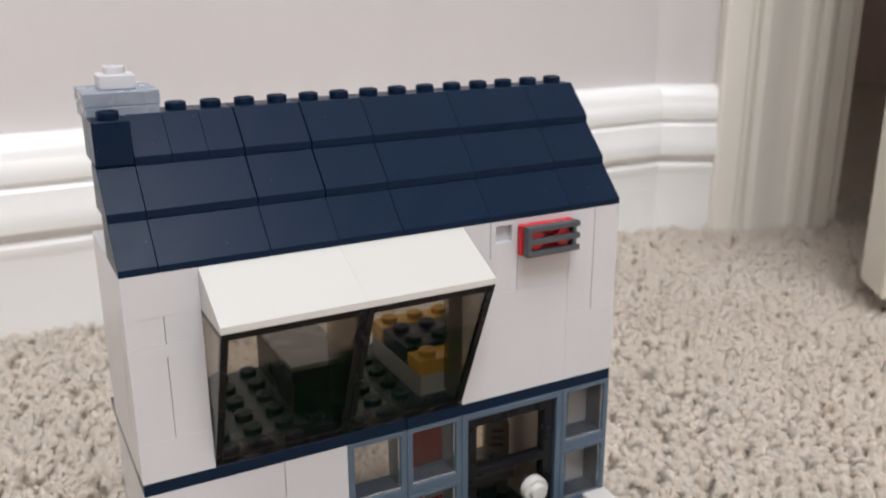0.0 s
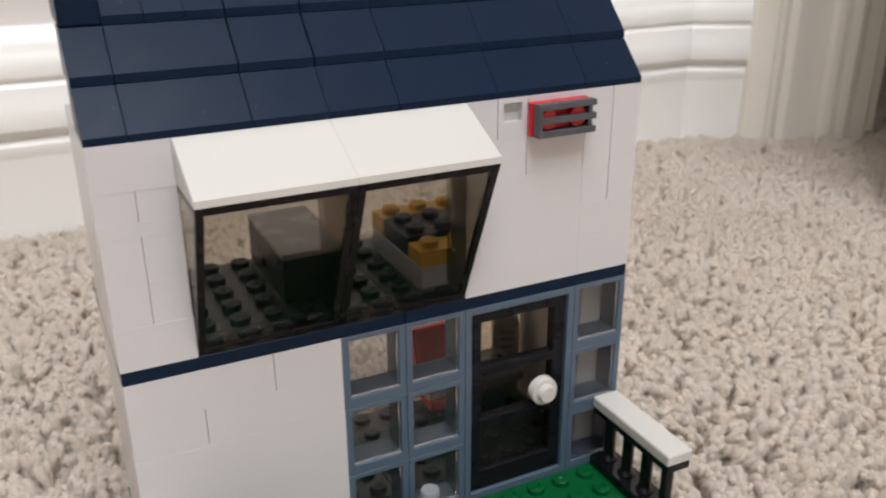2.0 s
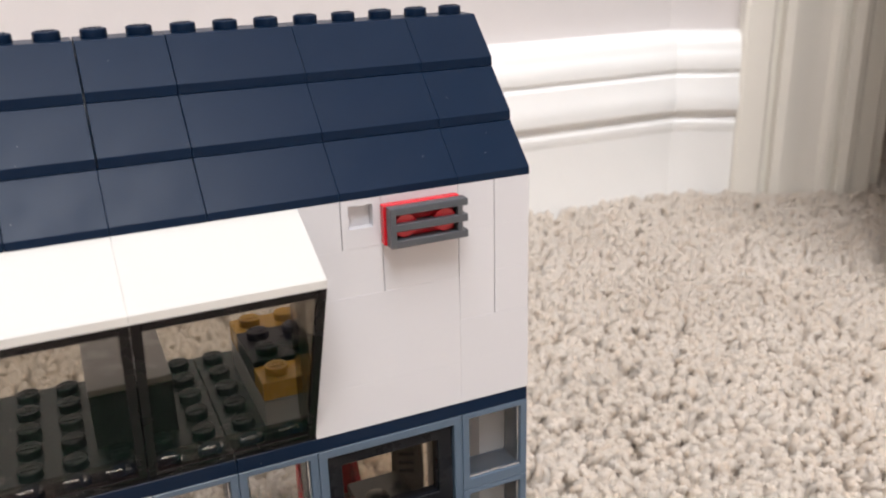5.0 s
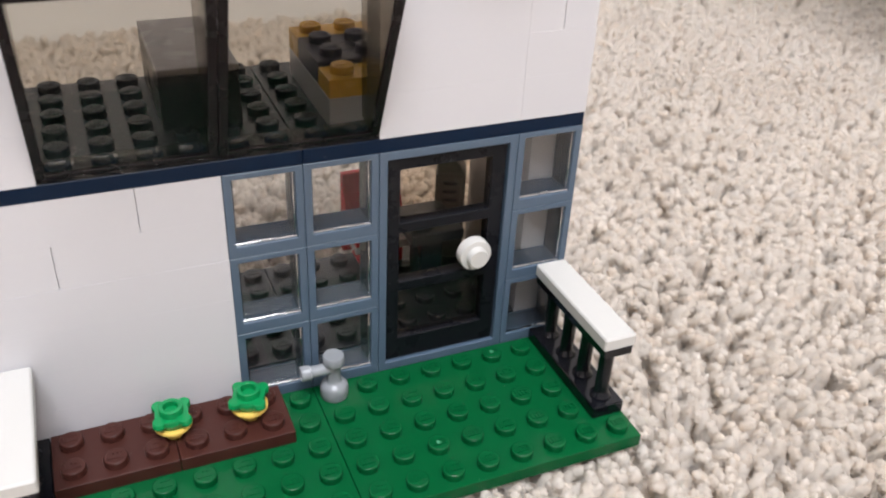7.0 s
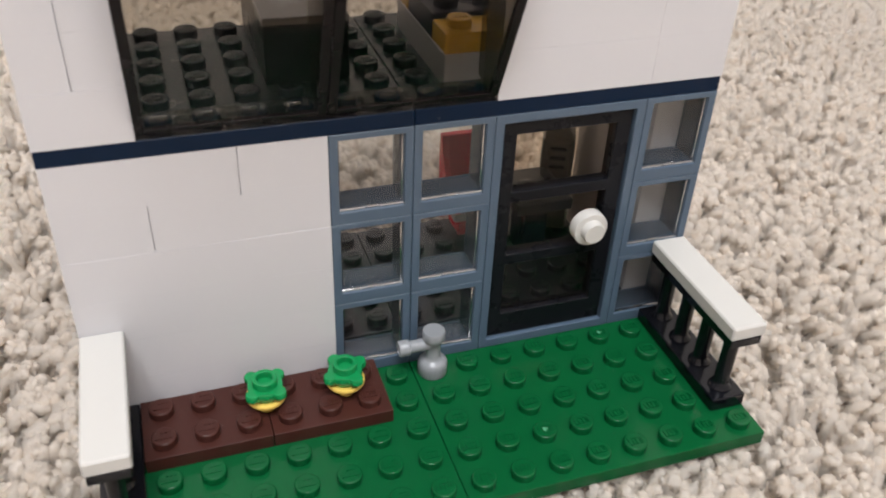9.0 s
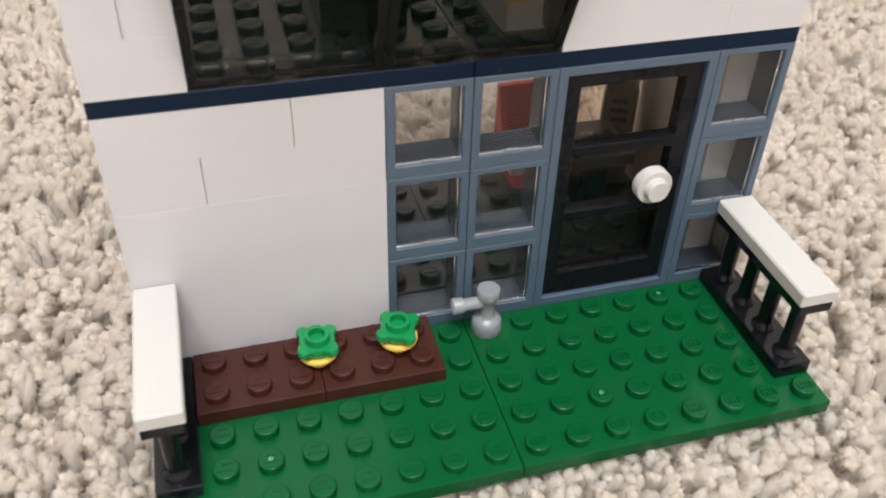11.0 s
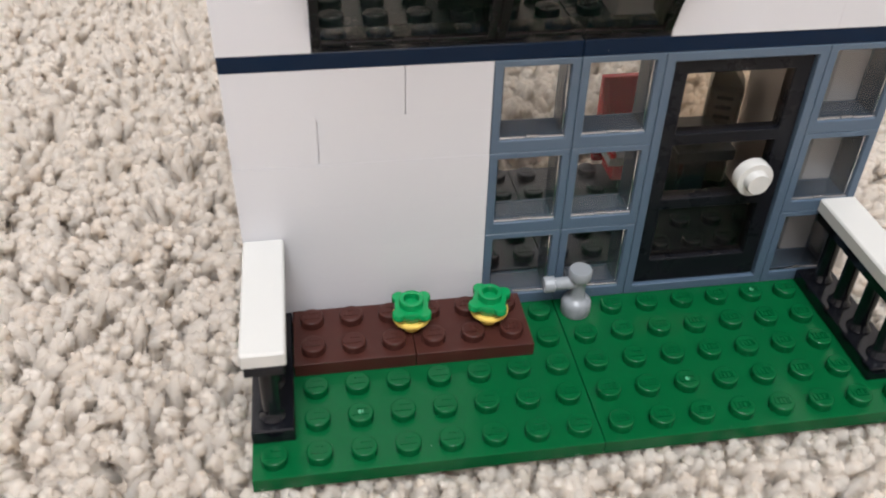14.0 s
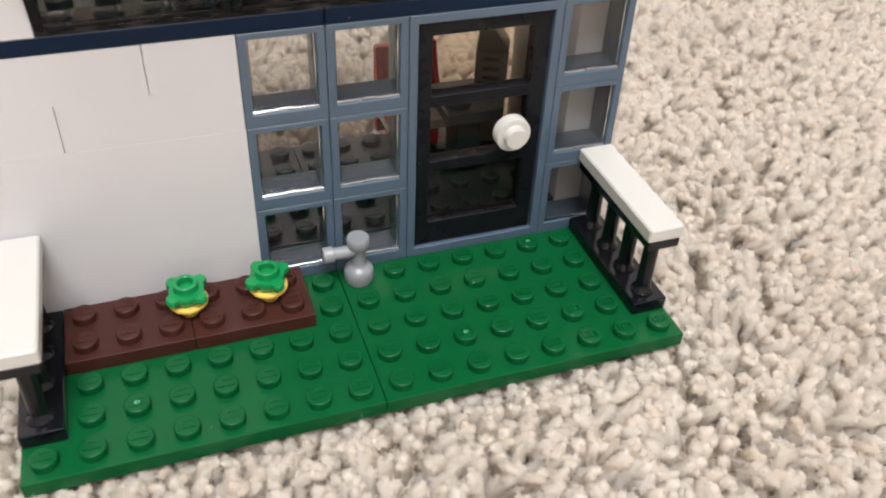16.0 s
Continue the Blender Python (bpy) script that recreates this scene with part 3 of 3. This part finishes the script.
# roof: three stepped rows of sloped bricks over a stepped core
roof = core("roof", [(1, 42.5, RZ + 0.4, 127, 55, RZ + 1.2), (1, 49, RZ + 0.4, 127, 55.5, RZ + 9.4), *((a, y, z, b, y + 6.5, z + 9) for y, z, x0 in ((57, RZ + 10, 1), (65, RZ + 19.5, 9)) for a, b in ((x0, 31.9), (32.45, 47.9), (48.45, 127)))], NAVY, "dark blue stepped toy roof")
ROWS_X = [[0, 8, 32, 48, 64, 88, 112, 128], [0, 8, 32, 48, 64, 88, 112, 128], [8, 16, 24, 32, 48, 64, 88, 112, 128]]
OPEN_JOINTS = (8, 32, 64)
for r, cuts in enumerate(ROWS_X):
    for i, (a, b) in enumerate(zip(cuts, cuts[1:])):
        slack = 0.27 if r and a in (32, 48) else 0.1 if a in OPEN_JOINTS else 0.02
        hp("slope", slope_mesh(b - a - slack - 0.02, 16, 8, NAVY, 0.0, 0.36 if r else 0.0), a + slack, 40 + 8 * r, RZ + r * BRICK * 1.04, roof)
hp("brick", brick_mesh(8, 8, BRICK, NAVY, 0.06), 0, 56, RZ + 2 * BRICK + 0.7, roof)
put("stud", stud_mesh(NAVY), roof, 4, 20, RZ + 3 * BRICK + 0.7 - HZ)
hp("brick", brick_mesh(8, 8, BRICK, NAVY, 0.06), 0, 64, RZ + 2 * BRICK + 0.7, roof)
for i in range(2, 16):
    put("stud", stud_mesh(NAVY), roof, 4 + 8 * i, 28, RZ + 3 * BRICK + 0.7 - HZ)
# chimney
TOP = RZ + 3 * BRICK - 0.6
hp("chimney", brick_mesh(16, 16, PLATE, CHIMNEY, 0.08, 0.2), 0, 64, TOP, house, "blue-grey toy chimney with a white cap")
hp("cap_plate", brick_mesh(16.3, 16, PLATE, CHIMNEY, 0.05, 0.2), -0.2, 64, TOP + PLATE, house, "blue-grey chimney plate")
cap = hp("chimney_pot", brick_mesh(8, 8, PLATE, WHITE, 0.06, 0.2), 4, 68, TOP + 2 * PLATE, house, "white chimney pot")
put("stud", stud_mesh(WHITE), cap, 4, 4, PLATE)

# small windows, three high, in the lower front
WIN_H = 2 * BRICK
bm = bmesh.new()
holed_panel(bm, [0.06, 1.7, 14.3, 15.94], [0.03, 2.7, WIN_H - 1.3, WIN_H - 0.03], [(1, 1)], 0, 8)
WIN_FRAME = mesh_of(bm, "window", SAND)
bm = bmesh.new()
add_box(bm, 1.7, 0.9, 2.7, 14.3, 1.7, WIN_H - 1.3, 0.1)
WIN_PANE = mesh_of(bm, "pane", CLEAR)
bm = bmesh.new()
for xa, xb, lift in ((1.75, 6.6, 0.0), (6.9, 9.3, 0.12), (9.5, 14.25, -0.05)):
    add_prism(bm, [(0.62 + 0.36 * math.cos(k * 0.6283), 3.0 + lift + 0.36 * math.sin(k * 0.6283)) for k in range(10)], xa, xb)
add_prism(bm, [(0.55, 2.72), (0.95, 2.72), (0.95, 3.2), (0.75, 3.2)], 7.2, 8.8)
add_box(bm, 13.75, 0.6, 3.5, 14.2, 0.95, WIN_H - 1.4, 0.15)
WIN_CLIP = mesh_of(bm, "glazing_lip", LIP, True, 50)
# see-through lining whose dark tint shades the inside of the frame
bm = bmesh.new()
add_box(bm, 13.72, 1.75, 3.3, 14.26, 6.6, WIN_H - 1.9, 0.08)
add_box(bm, 1.74, 1.75, 3.3, 2.28, 6.6, WIN_H - 1.9, 0.08)
add_box(bm, 1.74, 1.75, 2.72, 14.26, 6.6, 3.26, 0.08)
add_box(bm, 1.74, 1.75, WIN_H - 1.86, 14.26, 6.6, WIN_H - 1.32, 0.08)
WIN_BOX = mesh_of(bm, "pane_rim", SHADE_BOX)
for x in (48, 64, 112):
    for k in range(3):
        w = hp("window", WIN_FRAME, x, 40, HZ + k * WIN_H, house, "sand-blue toy window frame with a clear pane")
        put("pane", WIN_PANE, w, 0, 0, 0, "clear plastic pane")
        put("glazing_lip", WIN_CLIP, w).visible_shadow = False
        put("pane_rim", WIN_BOX, w, 0, 0, 0, "see-through plastic rim lining the opening, tinted dark as sill shade").visible_shadow = False

# door: sand-blue frame, black leaf with three panes, white knob
DH = 6 * BRICK
bm = bmesh.new()
holed_panel(bm, [0.06, 1.9, 30.1, 31.94], [0.03, 2.2, DH - 1.9, DH - 0.03], [(1, 1)], 0, 8)
hp("door_frame", mesh_of(bm, "door_frame", SAND), 80, 40, HZ, house, "sand-blue toy door frame")
bm = bmesh.new()
D0, D1, DZ0, DZ1 = 2.1, 29.9, 2.4, DH - 2.1
PANES = ((39.6, 52.6), (24.2, 37.0), (8.4, 21.6))
heights = [DZ0] + [v for pane in reversed(PANES) for v in pane] + [DZ1]
holed_panel(bm, [D0, 5.1, 26.5, D1], heights, [(1, 1), (1, 3), (1, 5)], 0.9, 4.1, 0.2)
leaf = hp("door", mesh_of(bm, "door", BLACK), 80, 40, HZ, house, "glossy black toy door with three smoke panes")
for lo_, hi_ in PANES:
    bm = bmesh.new()
    add_box(bm, 5.1, 2.2, lo_, 26.5, 3.0, hi_)
    p = put("pane", mesh_of(bm, "pane", DOOR_SMOKE), leaf, 0, 0, 0, "smoke-tinted pane")
    p.visible_shadow = False
bm = bmesh.new()
back = Matrix.Rotation(radians(90), 4, "X")
add_lathe(bm, [(1.6, -1.2), (1.6, 0.6), (3.6, 0.8), (3.9, 1.1), (3.9, 3.2), (3.7, 3.5), (2.5, 3.55), (2.4, 3.7), (2.4, 5.0), (2.2, 5.25), (0, 5.25)], 22.4, 0.8, 29.9, 24, back)
part("knob", bm, CREAM, leaf, "white round door knob", True)

# ---------------------------------------------------------------- base plates with studs
for a in (0, 64):
    base = new("base_plate", brick_mesh(64, 88, PLATE, GREEN, 0.07, 0.1))
    base.location = (a * MM, 0, 0)
    tagged(base, "green studded toy base plate lying on the carpet", "base plate", "base plates under the house")
    for i in range(8):
        for j in range(5):
            x, y = a + 4 + 8 * i, 4 + 8 * j
            if 8 < x < 56 and y > 24 or (x < 8 or x > 120) and y > 8 or (64 < x < 72 and y > 32):
                continue
            put("stud", stud_mesh(GREEN), base, x - a, y, PLATE)

    bm = bmesh.new()
    add_lathe(bm, [(0.55, 0), (0.5, 0.12), (0, 0.16)], seg=12)
    mark = mesh_of(bm, "mould_mark", MARK, True)
    for mx, my in ((20, 12), (44, 36)):
        put("mould_mark", mark, base, mx, my, PLATE + 1.66, "pale green mould mark on a stud")

# floor plates inside the lower storey, mid grey darkened by painted-in shade
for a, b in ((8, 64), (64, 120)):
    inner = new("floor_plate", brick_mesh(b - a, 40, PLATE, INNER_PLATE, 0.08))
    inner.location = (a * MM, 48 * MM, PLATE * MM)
    tagged(inner, "grey studded plate inside the toy house, darkened as indoor shade", "floor plate", "inner floor plates")
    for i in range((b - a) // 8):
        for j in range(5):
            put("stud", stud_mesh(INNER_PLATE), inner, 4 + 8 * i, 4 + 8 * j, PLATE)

# ---------------------------------------------------------------- planter
for a in (8, 32):
    pl = new("planter_plate", brick_mesh(24, 16, PLATE, BROWN, 0.07, 0.1))
    pl.location = (a * MM, 24 * MM, PLATE * MM)
    tagged(pl, "reddish brown studded plate as a flower bed", "plate", "flower bed plates")
    for i in range(3):
        for j in range(2):
            put("stud", stud_mesh(BROWN), pl, 4 + 8 * i, 4 + 8 * j, PLATE)


def flower(x, y, turn):
    f = thing("toy_flower", x, y, 2 * PLATE, "green toy flower on a yellow round plate in the flower bed", "flower", "flowers in the bed")
    f.rotation_euler = (0, 0, radians(turn))
    bm = bmesh.new()
    add_lathe(bm, [(0, 0.0), (1.7, 0.0), (1.75, 2.3), (1.9, 2.5), (3.5, 2.62), (3.85, 2.75), (3.95, 3.0), (3.93, 3.5), (3.8, 3.65), (0, 3.65)], seg=28)
    part("holder", bm, LEMON, f, "pale yellow round cup with a stem", True)
    bm = bmesh.new()
    n = 64
    layers = []
    for z, k in ((4.75, 0.95), (4.95, 1.0), (6.05, 1.0), (6.3, 0.96)):
        ring = []
        for i in range(n):
            a = 2 * math.pi * i / n
            wide = max(0.0, math.cos(4 * a)) ** 0.6
            r = (3.6 + 1.4 * wide - 0.15 * (math.cos(4 * a) < -0.5)) * k
            droop = 0.12 * wide
            ring.append(bm.verts.new((r * MM * math.cos(a), r * MM * math.sin(a), (z + droop) * MM)))
        layers.append(ring)
    for p, q in zip(layers, layers[1:]):
        for i in range(n):
            bm.faces.new((p[i], p[(i + 1) % n], q[(i + 1) % n], q[i]))
    for ring, z in ((layers[0], 4.75), (layers[-1], 6.3)):
        mid = bm.verts.new((0, 0, z * MM))
        for i in range(n):
            bm.faces.new((ring[i], ring[(i + 1) % n], mid))
    bmesh.ops.recalc_face_normals(bm, faces=bm.faces[:])
    add_lathe(bm, [(0, 3.67), (2.9, 3.67), (3.05, 3.8), (3.3, 4.85), (0, 4.85)], seg=24)
    add_lathe(bm, [(2.5, 6.2), (2.45, 7.8), (2.3, 7.95), (1.7, 7.95), (1.55, 7.8), (1.55, 6.4), (0, 6.4)], seg=24)
    part("petals", bm, LEAF, f, "green four-petalled flower with a hollow stud", True)
    return f


flower(32, 32, 40)
flower(48, 32, 24)

# ---------------------------------------------------------------- tap
tap = thing("toy_tap", 68, 36, PLATE, "light grey toy tap standing on the green plate", "tap")
bm = bmesh.new()
add_lathe(bm, [(0, 0.05), (3.1, 0.05), (3.2, 0.3), (3.25, 2.4), (3.1, 3.2), (2.7, 3.7), (2.1, 4.0), (1.75, 4.3), (1.6, 5.0), (1.55, 8.6), (1.7, 9.0)], seg=24)
part("stem", bm, GREY, tap, smooth=True)
bm = bmesh.new()
add_lathe(bm, [(1.6, 8.9), (2.3, 9.2), (2.45, 9.6), (2.45, 11.3), (2.25, 11.6), (0, 11.6)], seg=24)
part("handle", bm, GREY, tap, "round grey tap top", True)
bm = bmesh.new()
add_lathe(bm, [(0, 0.4), (1.35, 0.4), (1.35, 5.3), (1.75, 5.5), (1.75, 7.4), (1.55, 7.7), (0, 7.7)], 0, 0, 8.1, 18, Matrix.Rotation(radians(-90), 4, "Y"))
part("spout", bm, GREY, tap, "short grey spout", True)

# ---------------------------------------------------------------- fences


def fence(x):
    f = thing("toy_fence", x, 8, PLATE, "black spindled toy fence with a white tile on top", "fence", "fences at the ends of the yard")
    bm = bmesh.new()
    add_box(bm, 0.1, 0.1, 0.02, 7.9, 31.9, 3.2, 0.25)
    part("base", bm, GLOSS_BLACK, f)
    for k in range(4):
        bm = bmesh.new()
        add_lathe(bm, [(2.45, 3.1), (2.45, 3.5), (2.1, 3.9), (1.75, 4.4), (1.6, 5.1), (1.6, 17.2)], 4, 4 + 8 * k, 0, 18)
        part("spindle", bm, GLOSS_BLACK, f, smooth=True)
    bm = bmesh.new()
    add_box(bm, 0.5, 0.2, 17.0, 7.5, 31.8, 19.18, 0.2)
    part("rail", bm, GLOSS_BLACK, f)
    bm = bmesh.new()
    add_box(bm, 0.1, 0.0, 19.2, 7.9, 31.9, 22.4, 0.35)
    part("tile", bm, CREAM, f, "smooth white tile along the top")
    return f


fence(0)
fence(120)

# ---------------------------------------------------------------- toy furniture upstairs
tb = thing("toy_table", 40, 56, UZ, "dark toy table with a smooth pale grey top", "table")
bm = bmesh.new()
add_box(bm, 0.1, 0.1, 0.02, 15.9, 31.9, 11.4, 0.2)
part("body", bm, BLACK, tb, "dark box body")
bm = bmesh.new()
add_box(bm, 0.05, 0.05, 11.42, 15.95, 31.95, 12.8, 0.2)
part("top", bm, PALE, tb, "smooth pale grey top")

bed = thing("toy_bed", 72, 48, UZ, "toy bed with yellow ends, white base and dark blue cover", "bed")
bm = bmesh.new()
add_box(bm, 0.05, 0.05, 0.02, 31.95, 31.95, 6.4, 0.15)
part("base", bm, WHITE, bed, "white brick base")
bm = bmesh.new()
add_box(bm, 0.05, 8.05, 6.42, 31.95, 23.95, 11.4, 0.15)
cover = part("cover", bm, INDIGO, bed, "dark blue studded cover")
for nm, y, h in (("footboard", 0, 10.4), ("headboard", 24, 11.2)):
    bm = bmesh.new()
    add_box(bm, 0.05, y + 0.05, 6.42, 31.95, y + 7.95, h, 0.15)
    brd = part(nm, bm, YELLOW, bed, "yellow bed end with studs")
    for i in range(4):
        put("stud", stud_mesh(YELLOW), brd, 4 + 8 * i, y + 4, h)
for i in range(4):
    for y in (12, 20):
        put("stud", stud_mesh(INDIGO), cover, 4 + 8 * i, y, 11.4)

# toy furniture downstairs, behind the panes
chair = thing("toy_chair", 86, 72, 2 * PLATE + 1.7, "red toy chair with a tall back", "chair")
bm = bmesh.new()
add_box(bm, 0, 14.5, 0, 16, 16.5, 24, 0.25)
part("backrest", bm, RED, chair)
bm = bmesh.new()
add_box(bm, 0.1, 3, 5.5, 15.9, 14.4, 8, 0.25)
part("seat", bm, PALE, chair, "pale grey seat")
bm = bmesh.new()
add_box(bm, 2, 5, 0.05, 14, 13, 5.4, 0.25)
part("base", bm, RED, chair)
for ax in (0.0, 14.4):
    bm = bmesh.new()
    add_prism(bm, [(14.4, 8.05), (2.6, 8.05), (2.6, 9.4), (5.5, 10.0), (8.5, 11.6), (11.2, 14.4), (13.2, 18.6), (14.4, 23.2)], ax, ax + 1.6, 0.2)
    part("armrest", bm, RED, chair)
tbl = thing("toy_table", 96, 60, 2 * PLATE + 1.7, "dark toy table inside the toy house", "table")
bm = bmesh.new()
add_box(bm, 0, 0, 15, 14, 16, 18, 0.2)
part("tabletop", bm, INNER, tbl)
bm = bmesh.new()
add_box(bm, 4, 4, 0, 10, 12, 14.9, 0.2)
part("leg", bm, IRON, tbl)
pot = thing("toy_pot", 100, 64, 2 * PLATE + 1.7 + 18, "small dark round toy pot standing on the table", "pot")
bm = bmesh.new()
add_lathe(bm, [(0, 0.02), (2.6, 0.02), (3.1, 0.6), (3.2, 1.8), (2.7, 3.0), (1.6, 3.8), (0, 4.0)], seg=20)
part("body", bm, INNER, pot, smooth=True)
oven = thing("toy_oven", 108.4, 76, 2 * PLATE + 1.7, "warm grey toy oven with a slotted front, set askew", "oven")
oven.rotation_euler = (0, 0, radians(-25))
bm = bmesh.new()
add_box(bm, 0, 0, 0, 8, 8, 26.0, 0.5)
part("body", bm, OVEN, oven)
bm = bmesh.new()
lo = [bm.verts.new((x * MM, y * MM, 0.02605)) for x, y in ((0.2, 0.2), (7.8, 0.2), (7.8, 7.8), (0.2, 7.8))]
hi = [bm.verts.new((x * MM, y * MM, 0.0308)) for x, y in ((0.6, 0.5), (4.6, 0.5), (4.6, 7.2), (0.6, 7.2))]
bm.faces.new(lo[::-1])
bm.faces.new(hi)
for i in range(4):
    bm.faces.new((lo[i], lo[(i + 1) % 4], hi[(i + 1) % 4], hi[i]))
bmesh.ops.bevel(bm, geom=bm.edges[:], offset=0.0003, segments=2, affect="EDGES", profile=0.5)
part("hood", bm, OVEN, oven, "sloping oven hood")
bm = bmesh.new()
add_box(bm, 0.9, -0.7, 16.5, 7.0, -0.05, 25.6, 0.3)
plate_front = part("front_plate", bm, OVEN, oven)
for k in range(3):
    bm = bmesh.new()
    add_box(bm, 2.0, -0.95, 18.2 + 2.5 * k, 5.9, -0.72, 19.2 + 2.5 * k)
    part("slot", bm, BLACK, plate_front)

# ---------------------------------------------------------------- carpet pile
rng = np.random.default_rng(7)


def tuft_template(seed, fine=True):
    """A straight length of two-ply yarn with a blunt frayed tip and short loose fibres: vertices in metres, along z, and faces."""
    r = np.random.default_rng(seed)
    verts, faces = [], []
    sides, rings = (5, 9) if fine else (5, 6)
    length = r.uniform(11.6, 13.4)
    wind, phase = r.uniform(0.36, 0.55) * length * r.choice((1, 1, -1)), r.uniform(0, 6.28)
    for strand in range(2):
        base = len(verts)
        fat, apart = r.uniform(1.42, 1.66), r.uniform(0.45, 0.62)
        reach = length * r.uniform(0.93, 1.0)
        splay, beat = r.uniform(0.0, 0.7), r.uniform(0, 6.28)
        centres = []
        for k in range(rings):
            f = 0.15 + 0.85 * (k / (rings - 1)) ** 0.86
            t = phase + math.pi * strand + wind * f
            out = apart + splay * f ** 4
            mid = np.array([out * math.cos(t), out * math.sin(t), reach * f])
            rad = fat * (0.95 + 0.06 * math.sin(15 * f + beat) + 0.04 * f ** 3)
            if k >= rings - 2:
                rad *= (0.88, 0.5)[k - rings + 2]
            centres.append((mid, rad))
            for q in range(sides):
                a = 2 * math.pi * q / sides + 0.5 * k
                w = rad * r.uniform(0.84, 1.16)
                verts.append((mid[0] + w * math.cos(a), mid[1] + w * math.sin(a), mid[2] + r.uniform(-0.22, 0.22)))
        for k in range(rings - 1):
            for q in range(sides):
                q2 = (q + 1) % sides
                faces.append((base + k * sides + q, base + k * sides + q2, base + (k + 1) * sides + q2, base + (k + 1) * sides + q))
        last, top = base + (rings - 1) * sides, len(verts)
        verts.append((centres[-1][0][0], centres[-1][0][1], reach * 1.015))
        for q in range(sides):
            faces.append((last + q, last + (q + 1) % sides, top, top))
        for _ in range(54 if fine else 7):
            k = int(r.integers(rings // 2, rings))
            p, rad = centres[k]
            a = r.uniform(0, 6.28)
            d = np.array([math.cos(a), math.sin(a), r.normal(0.3, 0.6)])
            d /= np.linalg.norm(d)
            start = p + np.array([math.cos(a), math.sin(a), 0]) * rad * 0.85
            tip = start + (d + r.normal(0, 0.45, 3)) * r.uniform(0.5, 1.5) * (1 if fine else 1.2)
            across = np.cross(d, r.normal(0, 1, 3))
            across *= (0.085 if fine else 0.24) / max(1e-6, np.linalg.norm(across))
            n = len(verts)
            verts.extend((tuple(start - across), tuple(start + across), tuple(tip)))
            faces.append((n, n + 1, n + 2, n + 2))
    return np.array(verts) * MM, np.array(faces)


def drift(x, y):
    """The way the pile leans at a place on the carpet, in millimetres at the tip."""
    u = 0.7 + 1.3 * math.sin(x * 0.31 + 1.3 * math.sin(y * 0.23)) + 1.1 * math.sin(y * 0.47 + x * 0.11 + 2.0) + 0.9 * math.sin(x * 0.083 - y * 0.06)
    v = -0.6 + 1.3 * math.sin(y * 0.29 + 1.2 * math.sin(x * 0.27 + 1.0)) + 1.1 * math.sin(x * 0.43 - y * 0.13) + 0.9 * math.sin(y * 0.071 + x * 0.05 + 1.0)
    return u, v


def pile(name, x0, x1, y0, y1, step, label):
    temps = [tuft_template(20 + k) for k in range(24)]
    coarse = [tuft_template(60 + k, False) for k in range(24)]
    vs, fs, count = [], [], 0
    nx, ny = int((x1 - x0) / step), int((y1 - y0) / (step * 0.9))
    for i in range(nx):
        for j in range(ny):
            x = x0 + (i + 0.5 * (j % 2)) * step + rng.uniform(-0.33, 0.33) * step
            y = y0 + j * step * 0.9 + rng.uniform(-0.33, 0.33) * step
            deep = min(x, 128 - x, y, 88 - y)
            if deep > 8:
                continue
            if x < (-125 if y > 130 else -90) or x > 285 + 1.35 * y or (y < -35 and not 70 < x < 230):
                continue
            if y > WALL_Y - 12.5 or (x - COR_X) * -WN.x + (y - COR_Y) * -WN.y > -2:
                if not (x > 490 and y < 300):
                    continue
            v, f = (coarse if y > 150 or x > 245 or x < -80 else temps)[rng.integers(24)]
            spin, thick = rng.uniform(0, 6.283), rng.uniform(0.88, 1.16)
            u, w = drift(x, y)
            u, w = u + rng.normal(0, 0.6), w + rng.normal(0, 0.6)
            way = math.atan2(w, u)
            fold = min(1.15, 0.36 + 0.21 * math.hypot(u, w))      # how far the tip has flopped over
            tall = rng.uniform(0.9, 1.05)
            if deep > -0.6:
                fold, tall = 0.15, 0.62
            elif deep > -7:
                fold, tall = 0.5 * fold, min(tall, 0.72 + 0.03 * (-deep))
            bend = fold / 0.0122
            c, d = math.cos(spin) * thick, math.sin(spin) * thick
            nx_, bx_ = v[:, 0] * c - v[:, 1] * d, v[:, 0] * d + v[:, 1] * c
            arc = v[:, 2] * tall * bend
            along = (1 - np.cos(arc)) / bend + nx_ * np.cos(arc)
            out = np.empty_like(v)
            out[:, 0] = x * MM + along * math.cos(way) - bx_ * math.sin(way)
            out[:, 1] = y * MM + along * math.sin(way) + bx_ * math.cos(way)
            out[:, 2] = np.sin(arc) / bend - nx_ * np.sin(arc) + FLOOR_Z * MM
            vs.append(out)
            fs.append(f + count)
            count += len(v)
    co, quads = np.concatenate(vs), np.concatenate(fs)
    tri = quads[:, 2] == quads[:, 3]
    sizes = np.where(tri, 3, 4)
    loops = quads.ravel()[np.stack([np.ones_like(tri), np.ones_like(tri), np.ones_like(tri), ~tri], 1).ravel()]
    me = bpy.data.meshes.new(name)
    me.vertices.add(len(co))
    me.vertices.foreach_set("co", co.astype(np.float32).ravel())
    me.loops.add(len(loops))
    me.loops.foreach_set("vertex_index", loops.astype(np.int32))
    me.polygons.add(len(quads))
    starts = np.concatenate([[0], np.cumsum(sizes)[:-1]])
    me.polygons.foreach_set("loop_start", starts.astype(np.int32))
    me.polygons.foreach_set("use_smooth", np.ones(len(quads), dtype=bool))
    me.update(calc_edges=True)
    me.validate()
    me.materials.append(PILE)
    return tagged(new(name, me), label, "carpet", kind="stuff")


pile("carpet_pile", -130, 640, -62, 316, 3.6, "thick cream cut-pile carpet of twisted tufts")
